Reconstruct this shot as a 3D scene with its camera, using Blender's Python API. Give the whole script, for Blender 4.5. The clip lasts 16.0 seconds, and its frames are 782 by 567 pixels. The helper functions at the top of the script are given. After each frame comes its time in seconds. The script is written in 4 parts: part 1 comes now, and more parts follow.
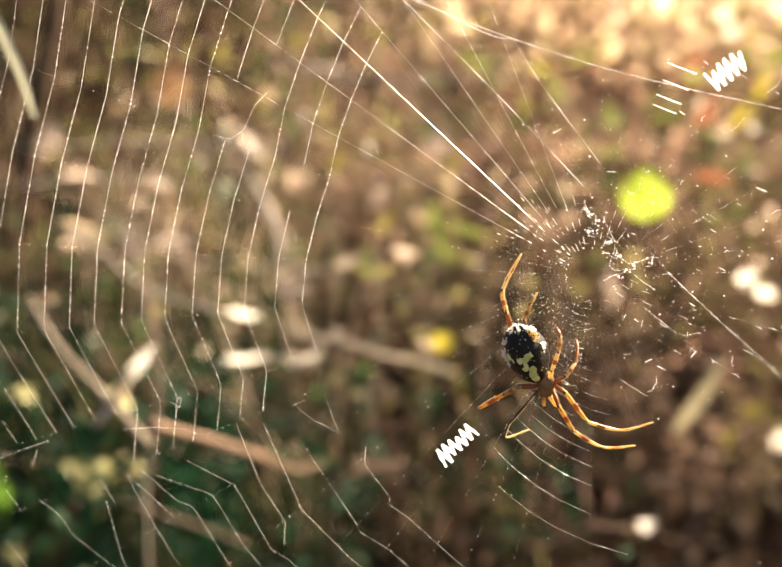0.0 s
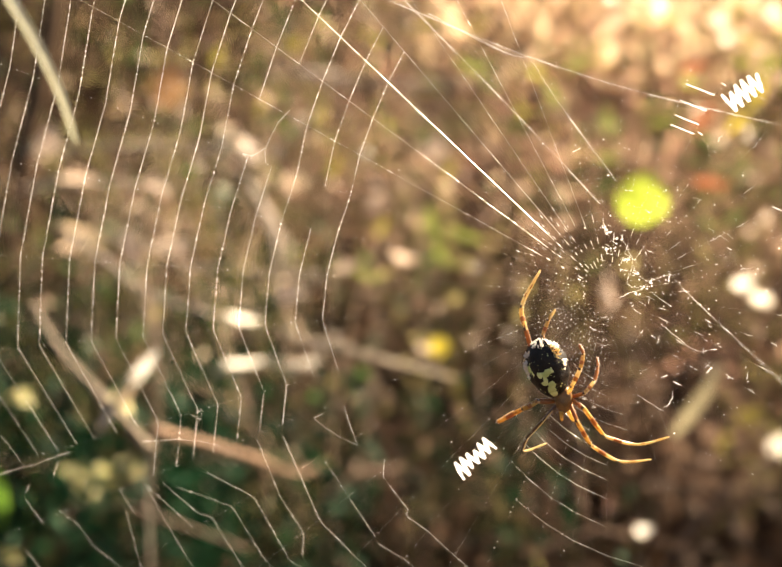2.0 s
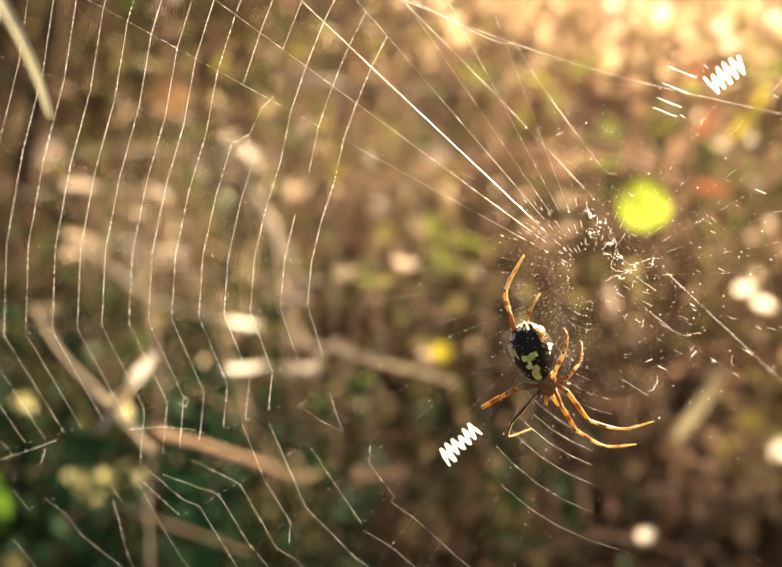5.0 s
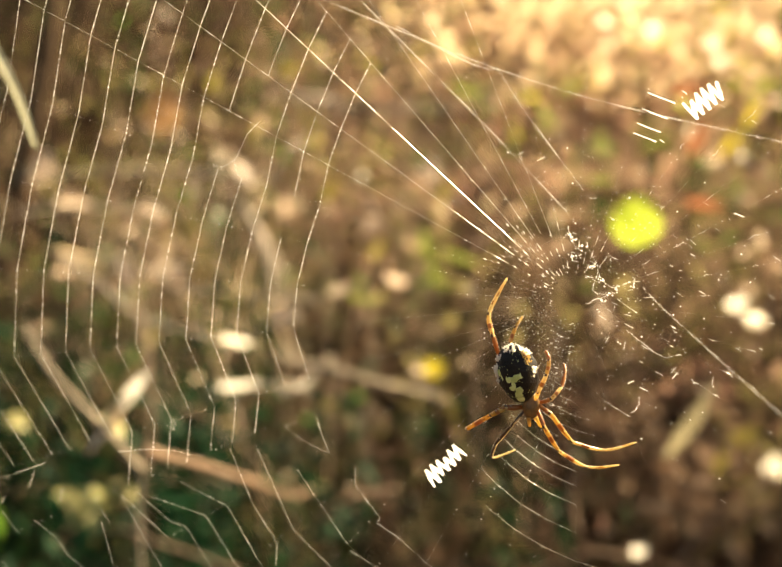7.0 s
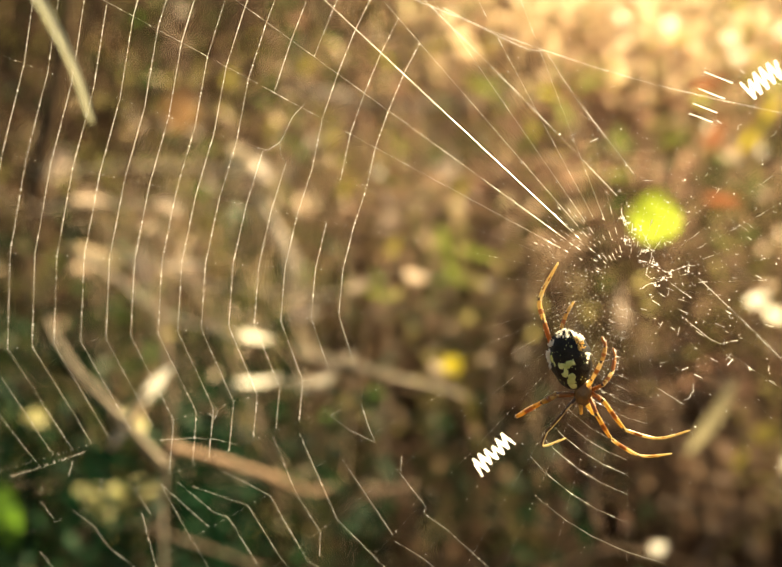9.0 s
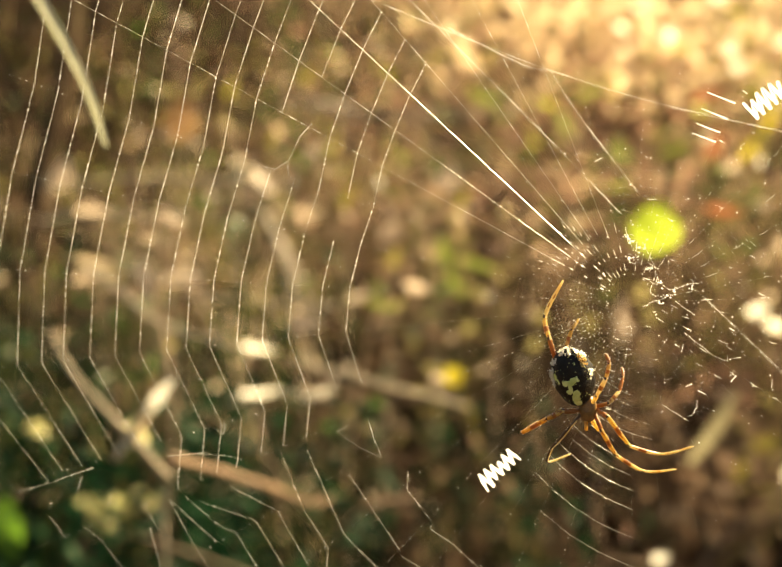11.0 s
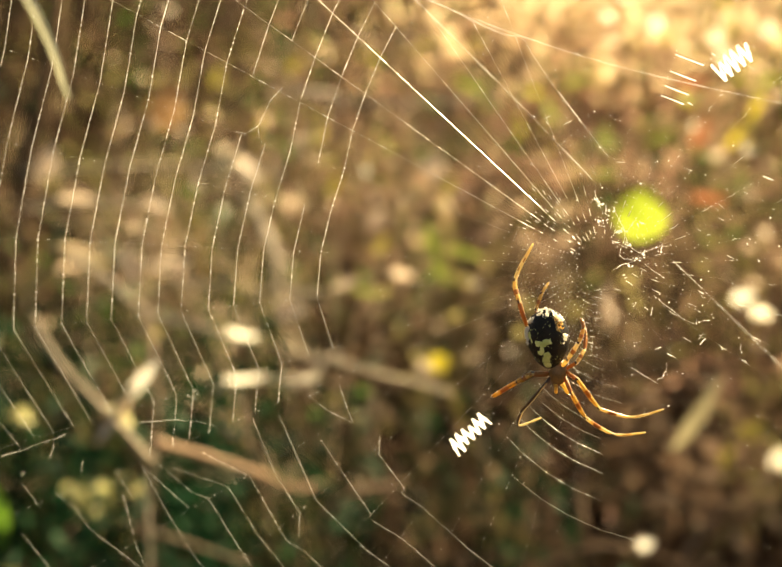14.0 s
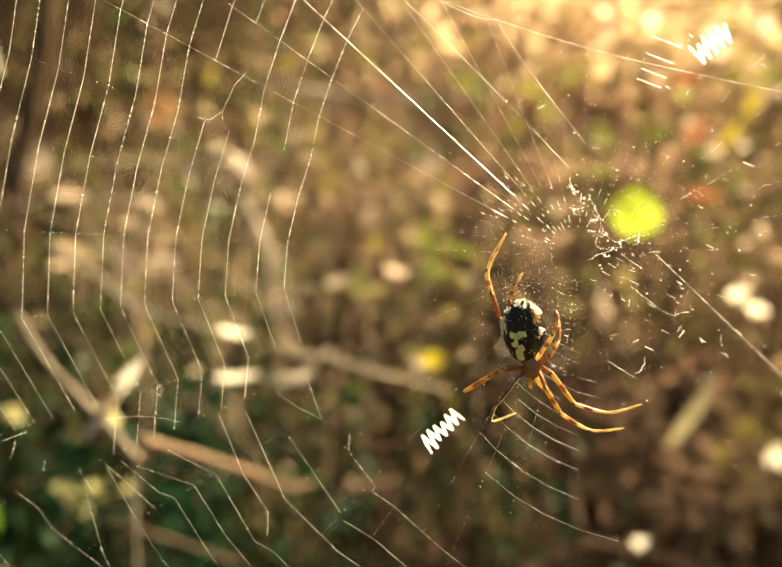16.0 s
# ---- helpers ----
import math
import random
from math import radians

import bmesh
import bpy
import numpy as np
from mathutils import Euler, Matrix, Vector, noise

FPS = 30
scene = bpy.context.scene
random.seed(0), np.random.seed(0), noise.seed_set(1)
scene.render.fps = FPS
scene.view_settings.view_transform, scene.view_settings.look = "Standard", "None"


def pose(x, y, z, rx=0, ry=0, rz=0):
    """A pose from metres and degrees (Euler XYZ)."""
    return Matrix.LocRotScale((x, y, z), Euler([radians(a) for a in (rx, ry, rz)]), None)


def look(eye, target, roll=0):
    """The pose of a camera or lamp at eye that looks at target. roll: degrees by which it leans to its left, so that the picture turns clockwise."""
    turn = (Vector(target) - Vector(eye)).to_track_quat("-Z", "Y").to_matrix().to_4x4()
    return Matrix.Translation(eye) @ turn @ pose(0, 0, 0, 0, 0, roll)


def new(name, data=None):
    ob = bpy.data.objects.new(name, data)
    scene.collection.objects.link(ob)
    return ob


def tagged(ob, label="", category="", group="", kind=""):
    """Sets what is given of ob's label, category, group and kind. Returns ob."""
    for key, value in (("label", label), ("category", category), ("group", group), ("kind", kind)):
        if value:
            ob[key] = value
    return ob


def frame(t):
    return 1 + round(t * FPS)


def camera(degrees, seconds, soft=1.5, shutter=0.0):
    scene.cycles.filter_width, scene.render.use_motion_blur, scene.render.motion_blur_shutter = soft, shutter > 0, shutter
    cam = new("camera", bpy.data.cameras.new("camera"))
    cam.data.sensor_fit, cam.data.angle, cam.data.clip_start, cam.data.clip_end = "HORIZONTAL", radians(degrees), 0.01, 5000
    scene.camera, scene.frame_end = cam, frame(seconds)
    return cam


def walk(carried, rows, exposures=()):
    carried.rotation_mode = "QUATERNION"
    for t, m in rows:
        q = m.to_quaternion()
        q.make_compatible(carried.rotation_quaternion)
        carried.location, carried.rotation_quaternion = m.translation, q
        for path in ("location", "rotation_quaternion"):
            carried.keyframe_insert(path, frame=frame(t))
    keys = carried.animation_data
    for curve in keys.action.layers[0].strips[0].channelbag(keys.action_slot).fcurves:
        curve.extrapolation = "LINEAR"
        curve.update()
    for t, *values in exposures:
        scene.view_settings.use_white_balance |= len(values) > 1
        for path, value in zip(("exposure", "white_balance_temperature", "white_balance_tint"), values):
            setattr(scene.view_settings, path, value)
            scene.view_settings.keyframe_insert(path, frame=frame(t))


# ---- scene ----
cam = camera(32.0, 16.0, soft=1.5)
cam.data.dof.use_dof = True
cam.data.dof.focus_distance = 0.231
cam.data.dof.aperture_fstop = 16.0

PATH = [
    (0.0, pose(0.0042, 0.0019, 0.5485, 79.95, 0.19, 0.35)),
    (0.5, pose(0.0006, 0.0006, 0.5494, 79.96, 0.17, 0.11)),
    (1.0, pose(0.0003, 0.0006, 0.5510, 79.96, 0.02, 0.03)),
    (1.5, pose(-0.0000, 0.0000, 0.5500, 80.00, -0.00, -0.00)),
    (2.0, pose(-0.0005, -0.0010, 0.5514, 80.04, -0.05, 0.09)),
    (2.5, pose(0.0039, 0.0004, 0.5468, 79.86, -0.03, 0.15)),
    (3.0, pose(0.0076, 0.0029, 0.5445, 79.81, 0.06, 0.33)),
    (3.5, pose(0.0067, 0.0022, 0.5458, 80.04, 0.22, 0.39)),
    (6.0, pose(0.0023, -0.0041, 0.5486, 80.76, 0.07, 0.21)),
    (6.5, pose(0.0040, -0.0047, 0.5505, 81.04, 0.16, 0.07)),
    (7.0, pose(0.0049, -0.0041, 0.5489, 81.11, 0.27, 0.03)),
    (7.5, pose(0.0095, -0.0041, 0.5465, 81.08, 0.45, 0.21)),
    (8.0, pose(-0.0022, -0.0026, 0.5463, 81.03, 0.35, 0.53)),
    (10.5, pose(0.0002, 0.0007, 0.5454, 81.25, 0.43, 0.49)),
    (11.0, pose(-0.0025, -0.0023, 0.5477, 81.45, 0.43, 0.51)),
    (11.5, pose(-0.0029, -0.0046, 0.5485, 81.47, 0.39, 0.36)),
    (12.0, pose(-0.0039, -0.0061, 0.5462, 81.43, 0.35, 0.28)),
    (12.5, pose(-0.0040, -0.0062, 0.5462, 81.29, 0.28, 0.07)),
    (13.0, pose(-0.0019, -0.0057, 0.5425, 81.08, 0.34, -0.00)),
    (13.5, pose(-0.0010, -0.0054, 0.5426, 81.11, 0.41, -0.03)),
    (14.0, pose(0.0007, -0.0033, 0.5429, 81.11, 0.41, 0.05)),
    (14.5, pose(0.0008, -0.0008, 0.5410, 81.03, 0.47, 0.00)),
    (15.0, pose(0.0032, 0.0015, 0.5371, 80.87, 0.48, -0.05)),
    (15.5, pose(0.0045, 0.0028, 0.5364, 80.91, 0.50, -0.04)),
    (16.0, pose(0.0058, 0.0045, 0.5404, 81.04, 0.50, -0.01)),
]
walk(cam, PATH, exposures=[(0.0, 2.34, 6500, 14), (3.5, 2.31, 7000, 15), (7.0, 2.23, 7600, 7), (12.5, 2.10, 8100, 1), (16.0, 2.15, 8100, 3)])

# ---- light: sun behind the web, to the right ----
SUN_TURN, SUN_UP = radians(59), radians(41)
sun_way = Vector((math.sin(SUN_TURN) * math.cos(SUN_UP), math.cos(SUN_TURN) * math.cos(SUN_UP), math.sin(SUN_UP)))
sun = new("sun", bpy.data.lights.new("sun", "SUN"))
sun.data.energy, sun.data.angle, sun.data.color = 5.0, radians(0.6), (1.0, 0.85, 0.61)
sun.matrix_world = look(sun_way * 20, (0, 0, 0))
world = bpy.data.worlds.new("sky")
scene.world = world
world.use_nodes = True
sky = world.node_tree.nodes.new("ShaderNodeTexSky")
sky.sky_type, sky.sun_disc = "NISHITA", False
sky.sun_elevation, sky.sun_rotation = SUN_UP, SUN_TURN
world.node_tree.links.new(sky.outputs[0], world.node_tree.nodes["Background"].inputs[0])
world.node_tree.nodes["Background"].inputs[1].default_value = 0.03


# ---- materials ----
def material(name, dark, light, rough=0.6, through_light=0.0, scale=40.0, bump=0.0, island=False, gloss=0.5, streak=1.0, metal=0.0, waxy=0.0):
    """A surface whose colour wanders from dark to light over two scales, and from piece to piece; through_light: the share of translucency."""
    mat = bpy.data.materials.new(name)
    mat.use_nodes = True
    nodes, links = mat.node_tree.nodes, mat.node_tree.links
    bsdf, out = nodes["Principled BSDF"], nodes["Material Output"]
    coord = nodes.new("ShaderNodeTexCoord")
    mapping = nodes.new("ShaderNodeMapping")
    mapping.inputs["Scale"].default_value = (1, 1, streak)
    links.new(coord.outputs["Object"], mapping.inputs[0])
    coarse, fine = nodes.new("ShaderNodeTexNoise"), nodes.new("ShaderNodeTexNoise")
    for tex, s in ((coarse, scale), (fine, scale * 7)):
        tex.inputs["Scale"].default_value = s
        tex.inputs["Detail"].default_value = 3
        links.new(mapping.outputs[0], tex.inputs["Vector"])
    mix = nodes.new("ShaderNodeMath")
    mix.operation = "MULTIPLY_ADD"
    links.new(fine.outputs[0], mix.inputs[0])
    mix.inputs[1].default_value = 0.4
    links.new(coarse.outputs[0], mix.inputs[2])
    geo = nodes.new("ShaderNodeNewGeometry" if island else "ShaderNodeObjectInfo")
    add = nodes.new("ShaderNodeMath")
    add.operation = "MULTIPLY_ADD"
    links.new(geo.outputs["Random Per Island" if island else "Random"], add.inputs[0])
    add.inputs[1].default_value = 1.0 if island else 0.35
    links.new(mix.outputs[0], add.inputs[2])
    ramp = nodes.new("ShaderNodeMapRange")
    ramp.inputs["From Min"].default_value, ramp.inputs["From Max"].default_value = (0.5, 1.5) if island else (0.5, 1.2)
    links.new(add.outputs[0], ramp.inputs[0])
    colour = nodes.new("ShaderNodeMix")
    colour.data_type = "RGBA"
    links.new(ramp.outputs[0], colour.inputs["Factor"])
    colour.inputs[6].default_value, colour.inputs[7].default_value = (*dark, 1), (*light, 1)
    links.new(colour.outputs[2], bsdf.inputs["Base Color"])
    bsdf.inputs["Roughness"].default_value = rough
    bsdf.inputs["Metallic"].default_value = metal
    bsdf.inputs["Specular IOR Level"].default_value = gloss
    if waxy:
        bsdf.inputs["Subsurface Weight"].default_value = 1.0
        bsdf.inputs["Subsurface Radius"].default_value = (1.0, 0.6, 0.3)
        bsdf.inputs["Subsurface Scale"].default_value = waxy
    if bump:
        relief = nodes.new("ShaderNodeBump")
        relief.inputs["Strength"].default_value, relief.inputs["Distance"].default_value = bump, 0.002
        links.new(mix.outputs[0], relief.inputs["Height"])
        links.new(relief.outputs[0], bsdf.inputs["Normal"])
    if through_light:
        glow = nodes.new("ShaderNodeBsdfTranslucent")
        links.new(colour.outputs[2], glow.inputs["Color"])
        both = nodes.new("ShaderNodeMixShader")
        both.inputs[0].default_value = through_light
        links.new(bsdf.outputs[0], both.inputs[1])
        links.new(glow.outputs[0], both.inputs[2])
        links.new(both.outputs[0], out.inputs[0])
    return mat


SOIL = material("leaf_litter_soil", (0.014, 0.010, 0.007), (0.060, 0.040, 0.027), 0.95, scale=14, bump=0.8, gloss=0.1)
UMBER = material("brown_dry_grass", (0.07, 0.045, 0.033), (0.30, 0.20, 0.138), 0.45, 0.5, scale=6, island=True, gloss=0.6)
STRAW = material("dry_grass", (0.20, 0.115, 0.070), (0.74, 0.54, 0.36), 0.4, 0.55, scale=6, island=True, gloss=0.7)
PALE = material("pale_dead_leaf", (0.32, 0.21, 0.145), (0.76, 0.60, 0.46), 0.4, 0.55, scale=6, island=True, gloss=0.7)
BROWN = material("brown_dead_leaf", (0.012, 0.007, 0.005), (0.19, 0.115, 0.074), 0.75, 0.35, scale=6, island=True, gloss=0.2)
# Near-black litter: shade over the low ground is put into its colour.
SHADE_LITTER = material("shade_dark_litter", (0.004, 0.003, 0.002), (0.055, 0.030, 0.016), 0.8, 0.2, scale=6, island=True, gloss=0.15)
# Near-black green: the gloom low at left is put into this colour.
HERB = material("shade_dark_green_herb", (0.001, 0.005, 0.0025), (0.015, 0.056, 0.023), 0.6, 0.35, scale=6, island=True, gloss=0.15)
ROSY = material("rosy_dead_leaf", (0.10, 0.05, 0.035), (0.55, 0.33, 0.24), 0.5, 0.45, scale=6, island=True, gloss=0.6)
GREENERY = material("green_herb", (0.015, 0.035, 0.012), (0.12, 0.20, 0.05), 0.45, 0.45, scale=6, island=True, gloss=0.6)
FRESH = material("yellow_green_herb", (0.10, 0.18, 0.02), (0.55, 0.55, 0.08), 0.5, 0.5, scale=6, island=True)
# Paler straw: sun glare over the right bank is put into its colour.
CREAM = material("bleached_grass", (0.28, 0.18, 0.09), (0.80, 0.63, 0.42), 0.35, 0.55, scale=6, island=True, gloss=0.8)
MEADOW = material("olive_grass", (0.05, 0.05, 0.018), (0.34, 0.29, 0.12), 0.5, 0.55, scale=6, island=True)
TWIG = material("pale_dry_twig", (0.26, 0.20, 0.135), (0.58, 0.48, 0.35), 0.7, scale=60, bump=0.4, streak=0.2)
PALE_TWIG = material("greyish_dry_twig", (0.16, 0.12, 0.085), (0.40, 0.32, 0.24), 0.7, scale=60, bump=0.4, streak=0.2)
RUSSET = material("russet_twig", (0.12, 0.070, 0.042), (0.33, 0.20, 0.12), 0.65, scale=60, bump=0.4, streak=0.2)
BARK = material("dark_bark", (0.035, 0.022, 0.013), (0.10, 0.064, 0.038), 0.9, scale=40, bump=0.8, streak=0.3, gloss=0.1)
LIME = material("fresh_green_leaf", (0.09, 0.21, 0.02), (0.21, 0.36, 0.05), 0.45, 0.6, scale=30)
LEAF = material("bright_green_leaf", (0.26, 0.36, 0.03), (0.46, 0.54, 0.08), 0.4, 0.75, scale=30)
YELLOW = material("yellow_leaf", (0.46, 0.38, 0.04), (0.74, 0.60, 0.07), 0.5, 0.55, scale=30)
OCHRE = material("ochre_leaf", (0.20, 0.10, 0.045), (0.36, 0.20, 0.09), 0.5, 0.5, scale=30)
OLIVE = material("olive_yellow_leaf", (0.24, 0.20, 0.04), (0.48, 0.40, 0.10), 0.5, 0.5, scale=30)
GREEN = material("mid_green_leaf", (0.12, 0.15, 0.03), (0.27, 0.30, 0.075), 0.45, 0.4, scale=30)
RED = material("red_autumn_leaf", (0.26, 0.085, 0.04), (0.42, 0.18, 0.09), 0.5, 0.55, scale=30)
# White that stands for sun glints and burnt-out highlights on leaves.
SUN_WHITE = material("sun_white", (0.8, 0.72, 0.58), (0.98, 0.94, 0.84), 0.4, 0.7, scale=80)
SAGE = material("dull_sage_leaf", (0.20, 0.175, 0.10), (0.36, 0.31, 0.19), 0.6, 0.6, scale=60)
BUD = material("pale_green_bud", (0.46, 0.43, 0.18), (0.74, 0.68, 0.36), 0.5, 0.5, scale=80)
BLADE = material("bleached_green_blade", (0.40, 0.38, 0.22), (0.80, 0.78, 0.56), 0.5, 0.5, scale=60)
SILK = material("spider_silk", (0.90, 0.86, 0.78), (0.99, 0.97, 0.93), 0.30, 0.42, scale=900, metal=1.0)
FINE_SILK = material("fine_spiral_silk", (0.82, 0.79, 0.73), (0.96, 0.93, 0.88), 0.4, 0.75, scale=900)
DROP = material("sticky_silk_droplet", (0.92, 0.90, 0.86), (0.99, 0.98, 0.96), 0.3, 0.8, scale=900)
SILK_BAND = material("white_silk_band", (0.9, 0.9, 0.88), (0.99, 0.99, 0.99), 0.5, 0.75, scale=900)
BLACK = material("black_abdomen", (0.008, 0.006, 0.005), (0.035, 0.026, 0.018), 0.45, scale=500, bump=0.3, gloss=0.2)
SPOT = material("pale_yellow_spot", (0.46, 0.50, 0.13), (0.80, 0.82, 0.36), 0.5, scale=900)
FRINGE = material("silvery_hair", (0.85, 0.76, 0.58), (0.99, 0.97, 0.92), 0.3, 0.75, scale=900)
AMBER = material("amber_leg", (0.50, 0.24, 0.03), (0.98, 0.76, 0.28), 0.25, 0.52, scale=700, gloss=1.0)
LEG_RUST = material("rusty_leg_band", (0.22, 0.07, 0.015), (0.55, 0.22, 0.045), 0.3, 0.42, scale=900, gloss=0.9)
GOLD = material("golden_leg_tip", (0.80, 0.48, 0.10), (1.0, 0.92, 0.56), 0.25, 0.55, scale=700, gloss=1.0)
LEG_DARK = material("dark_leg_band", (0.03, 0.018, 0.012), (0.12, 0.06, 0.03), 0.4, scale=500)
SHELL = material("brown_head_shell", (0.10, 0.045, 0.015), (0.40, 0.20, 0.055), 0.4, scale=600)


# ---- helpers for meshes ----
def link_mesh(name, verts, faces, mat, parent=None, smooth=True):
    mesh = bpy.data.meshes.new(name)
    mesh.from_pydata(verts, [], faces)
    mesh.materials.append(mat)
    if smooth:
        mesh.polygons.foreach_set("use_smooth", [True] * len(mesh.polygons))
    ob = new(name, mesh)
    if parent:
        ob.parent = parent
    return ob


def part(name, geometry, mat, parent, label=""):
    ob = link_mesh(name, geometry[0], geometry[1], mat, parent)
    return tagged(ob, label) if label else ob


def joined(pieces):
    verts, faces = [], []
    for v, f in pieces:
        base = len(verts)
        verts += v
        faces += [tuple(i + base for i in face) for face in f]
    return verts, faces


def tube(points, radii, sides=6):
    """A closed tube along the points, with a radius for each."""
    pts = [Vector(p) for p in points]
    if not isinstance(radii, (list, tuple)):
        radii = [radii] * len(pts)
    verts, faces = [], []
    side = None
    for i, p in enumerate(pts):
        ahead = (pts[min(i + 1, len(pts) - 1)] - pts[max(i - 1, 0)]).normalized()
        if side is None:
            side = ahead.orthogonal().normalized()
        side = (side - ahead * side.dot(ahead)).normalized()
        other = ahead.cross(side)
        for k in range(sides):
            a = 2 * math.pi * k / sides
            verts.append(tuple(p + (side * math.cos(a) + other * math.sin(a)) * radii[i]))
    for i in range(len(pts) - 1):
        for k in range(sides):
            faces.append((i * sides + k, i * sides + (k + 1) % sides, (i + 1) * sides + (k + 1) % sides, (i + 1) * sides + k))
    faces.append(tuple(range(sides))[::-1])
    faces.append(tuple((len(pts) - 1) * sides + k for k in range(sides)))
    return verts, faces


def smooth_line(points, steps=5):
    """Catmull-Rom through the points."""
    pts = [Vector(p) for p in points]
    if len(pts) < 3:
        return pts
    out = []
    for i in range(len(pts) - 1):
        a, b, c, d = pts[max(i - 1, 0)], pts[i], pts[i + 1], pts[min(i + 2, len(pts) - 1)]
        for k in range(steps):
            t = k / steps
            out.append(0.5 * (2 * b + (c - a) * t + (2 * a - 5 * b + 4 * c - d) * t * t + (3 * b - a - 3 * c + d) * t ** 3))
    return out + [pts[-1]]


def tapered(points, r0, r1, sides=7, knots=0.0, steps=5):
    line = smooth_line(points, steps)
    n = len(line)
    radii = []
    for i in range(n):
        r = r0 + (r1 - r0) * i / (n - 1)
        if knots and i % steps == 0:
            r *= 1 + knots
        radii.append(r * random.uniform(0.94, 1.06))
    return tube(line, radii, sides)


def ball(centre, size, rings=8, sides=10, rough=0.0, turn=None):
    verts, faces = [], []
    c = Vector(centre)
    for i in range(rings + 1):
        a = math.pi * i / rings
        for k in range(sides):
            b = 2 * math.pi * k / sides
            v = Vector((math.sin(a) * math.cos(b) * size[0], math.sin(a) * math.sin(b) * size[1], math.cos(a) * size[2]))
            if rough:
                v *= 1 + rough * noise.noise(v * (2.5 / max(size)))
            verts.append(tuple(c + (turn @ v if turn else v)))
    for i in range(rings):
        for k in range(sides):
            faces.append((i * sides + k, (i + 1) * sides + k, (i + 1) * sides + (k + 1) % sides, i * sides + (k + 1) % sides))
    return verts, faces


def blade(centre, length, width, along, face, fold=0.15, point=1.0):
    """A thin leaf: a folded, pointed, wavy sheet."""
    along = Vector(along).normalized()
    face = Vector(face)
    face = (face - along * face.dot(along)).normalized()
    across = along.cross(face)
    verts, faces = [], []
    rows, cols = 9, 4
    for i in range(rows + 1):
        t = i / rows
        w = width * 0.5 * math.sin(math.pi * min(max(t, 0.02), 0.98) ** 0.85) ** (0.7 * point)
        for j in range(cols + 1):
            q = j / cols * 2 - 1
            p = Vector(centre) + along * (t - 0.5) * length + across * q * w
            p += face * (abs(q) * w * fold - (t - 0.5) ** 2 * length * 0.25 + 0.03 * width * math.sin(9 * t + 3 * q))
            verts.append(tuple(p))
    for i in range(rows):
        for j in range(cols):
            a = i * (cols + 1) + j
            faces.append((a, a + 1, a + cols + 2, a + cols + 1))
    return verts, faces


# ---- ground: a flat foot and a bank that rises farther behind the web ----
def ground_z(x, y):
    rise = min(max(y - 1.4, 0.0), 4.2)
    z = 0.5 * rise - 0.06 * max(rise - 3.0, 0.0) ** 2
    if -3 < x < 3 and -1 < y < 6:
        z += 0.025 * noise.noise(Vector((x * 2.2, y * 2.2, 0.3))) + 0.008 * noise.noise(Vector((x * 11, y * 11, 4.0)))
    return z


def spread(near, step, far):
    out = [i * step for i in range(int(near / step) + 1)]
    while out[-1] < far:
        out.append(out[-1] * 1.35 + step)
    return out


xs = sorted({round(v, 4) for v in spread(2.4, 0.06, 1500)} | {-round(v, 4) for v in spread(2.4, 0.06, 1500)})
ys = sorted({round(v + 0.6, 4) for v in spread(4.8, 0.06, 1500)} | {0.6 - round(v, 4) for v in spread(0.6, 0.1, 1500)})
gv = [(x, y, ground_z(x, y)) for y in ys for x in xs]
gf = [(j * len(xs) + i, j * len(xs) + i + 1, (j + 1) * len(xs) + i + 1, (j + 1) * len(xs) + i) for j in range(len(ys) - 1) for i in range(len(xs) - 1)]
tagged(link_mesh("ground", gv, gf, SOIL), "brown leaf-littered soil bank under dry grass", "ground", kind="structure")


# ---- undergrowth as uncountable stuff ----
def grass_stuff(name, label, mat, count, zone, height, width, lean=0.5, seed=1, category="grass"):
    """Bent, tapered blades with a fold, rooted on the bank. zone: x0, x1, y0, y1."""
    rng = random.Random(seed)
    verts, faces = [], []
    for _ in range(count):
        x, y = rng.uniform(zone[0], zone[1]) + rng.gauss(0, 0.07), rng.uniform(zone[2], zone[3]) + rng.gauss(0, 0.04)
        h, w, turn = rng.uniform(*height), rng.uniform(*width), rng.uniform(0, 6.283)
        tip = Vector((math.cos(turn), math.sin(turn), 0)) * h * rng.uniform(0.05, lean)
        cross = Vector((-math.sin(turn + rng.uniform(-1, 1)), math.cos(turn), 0)) * w * 0.5
        root = Vector((x, y, ground_z(x, y) - 0.005))
        base = len(verts)
        for i in range(5):
            t = i / 4
            p = root + tip * t * t + Vector((0, 0, h * (t - 0.18 * t * t)))
            c = cross * (1 - 0.8 * t)
            verts += [tuple(p - c), tuple(p + Vector((tip.y, -tip.x, 0)) * 0.01), tuple(p + c)]
        for i in range(4):
            a = base + i * 3
            faces += [(a, a + 1, a + 4, a + 3), (a + 1, a + 2, a + 5, a + 4)]
    return tagged(link_mesh(name, verts, faces, mat), label, category, kind="stuff")


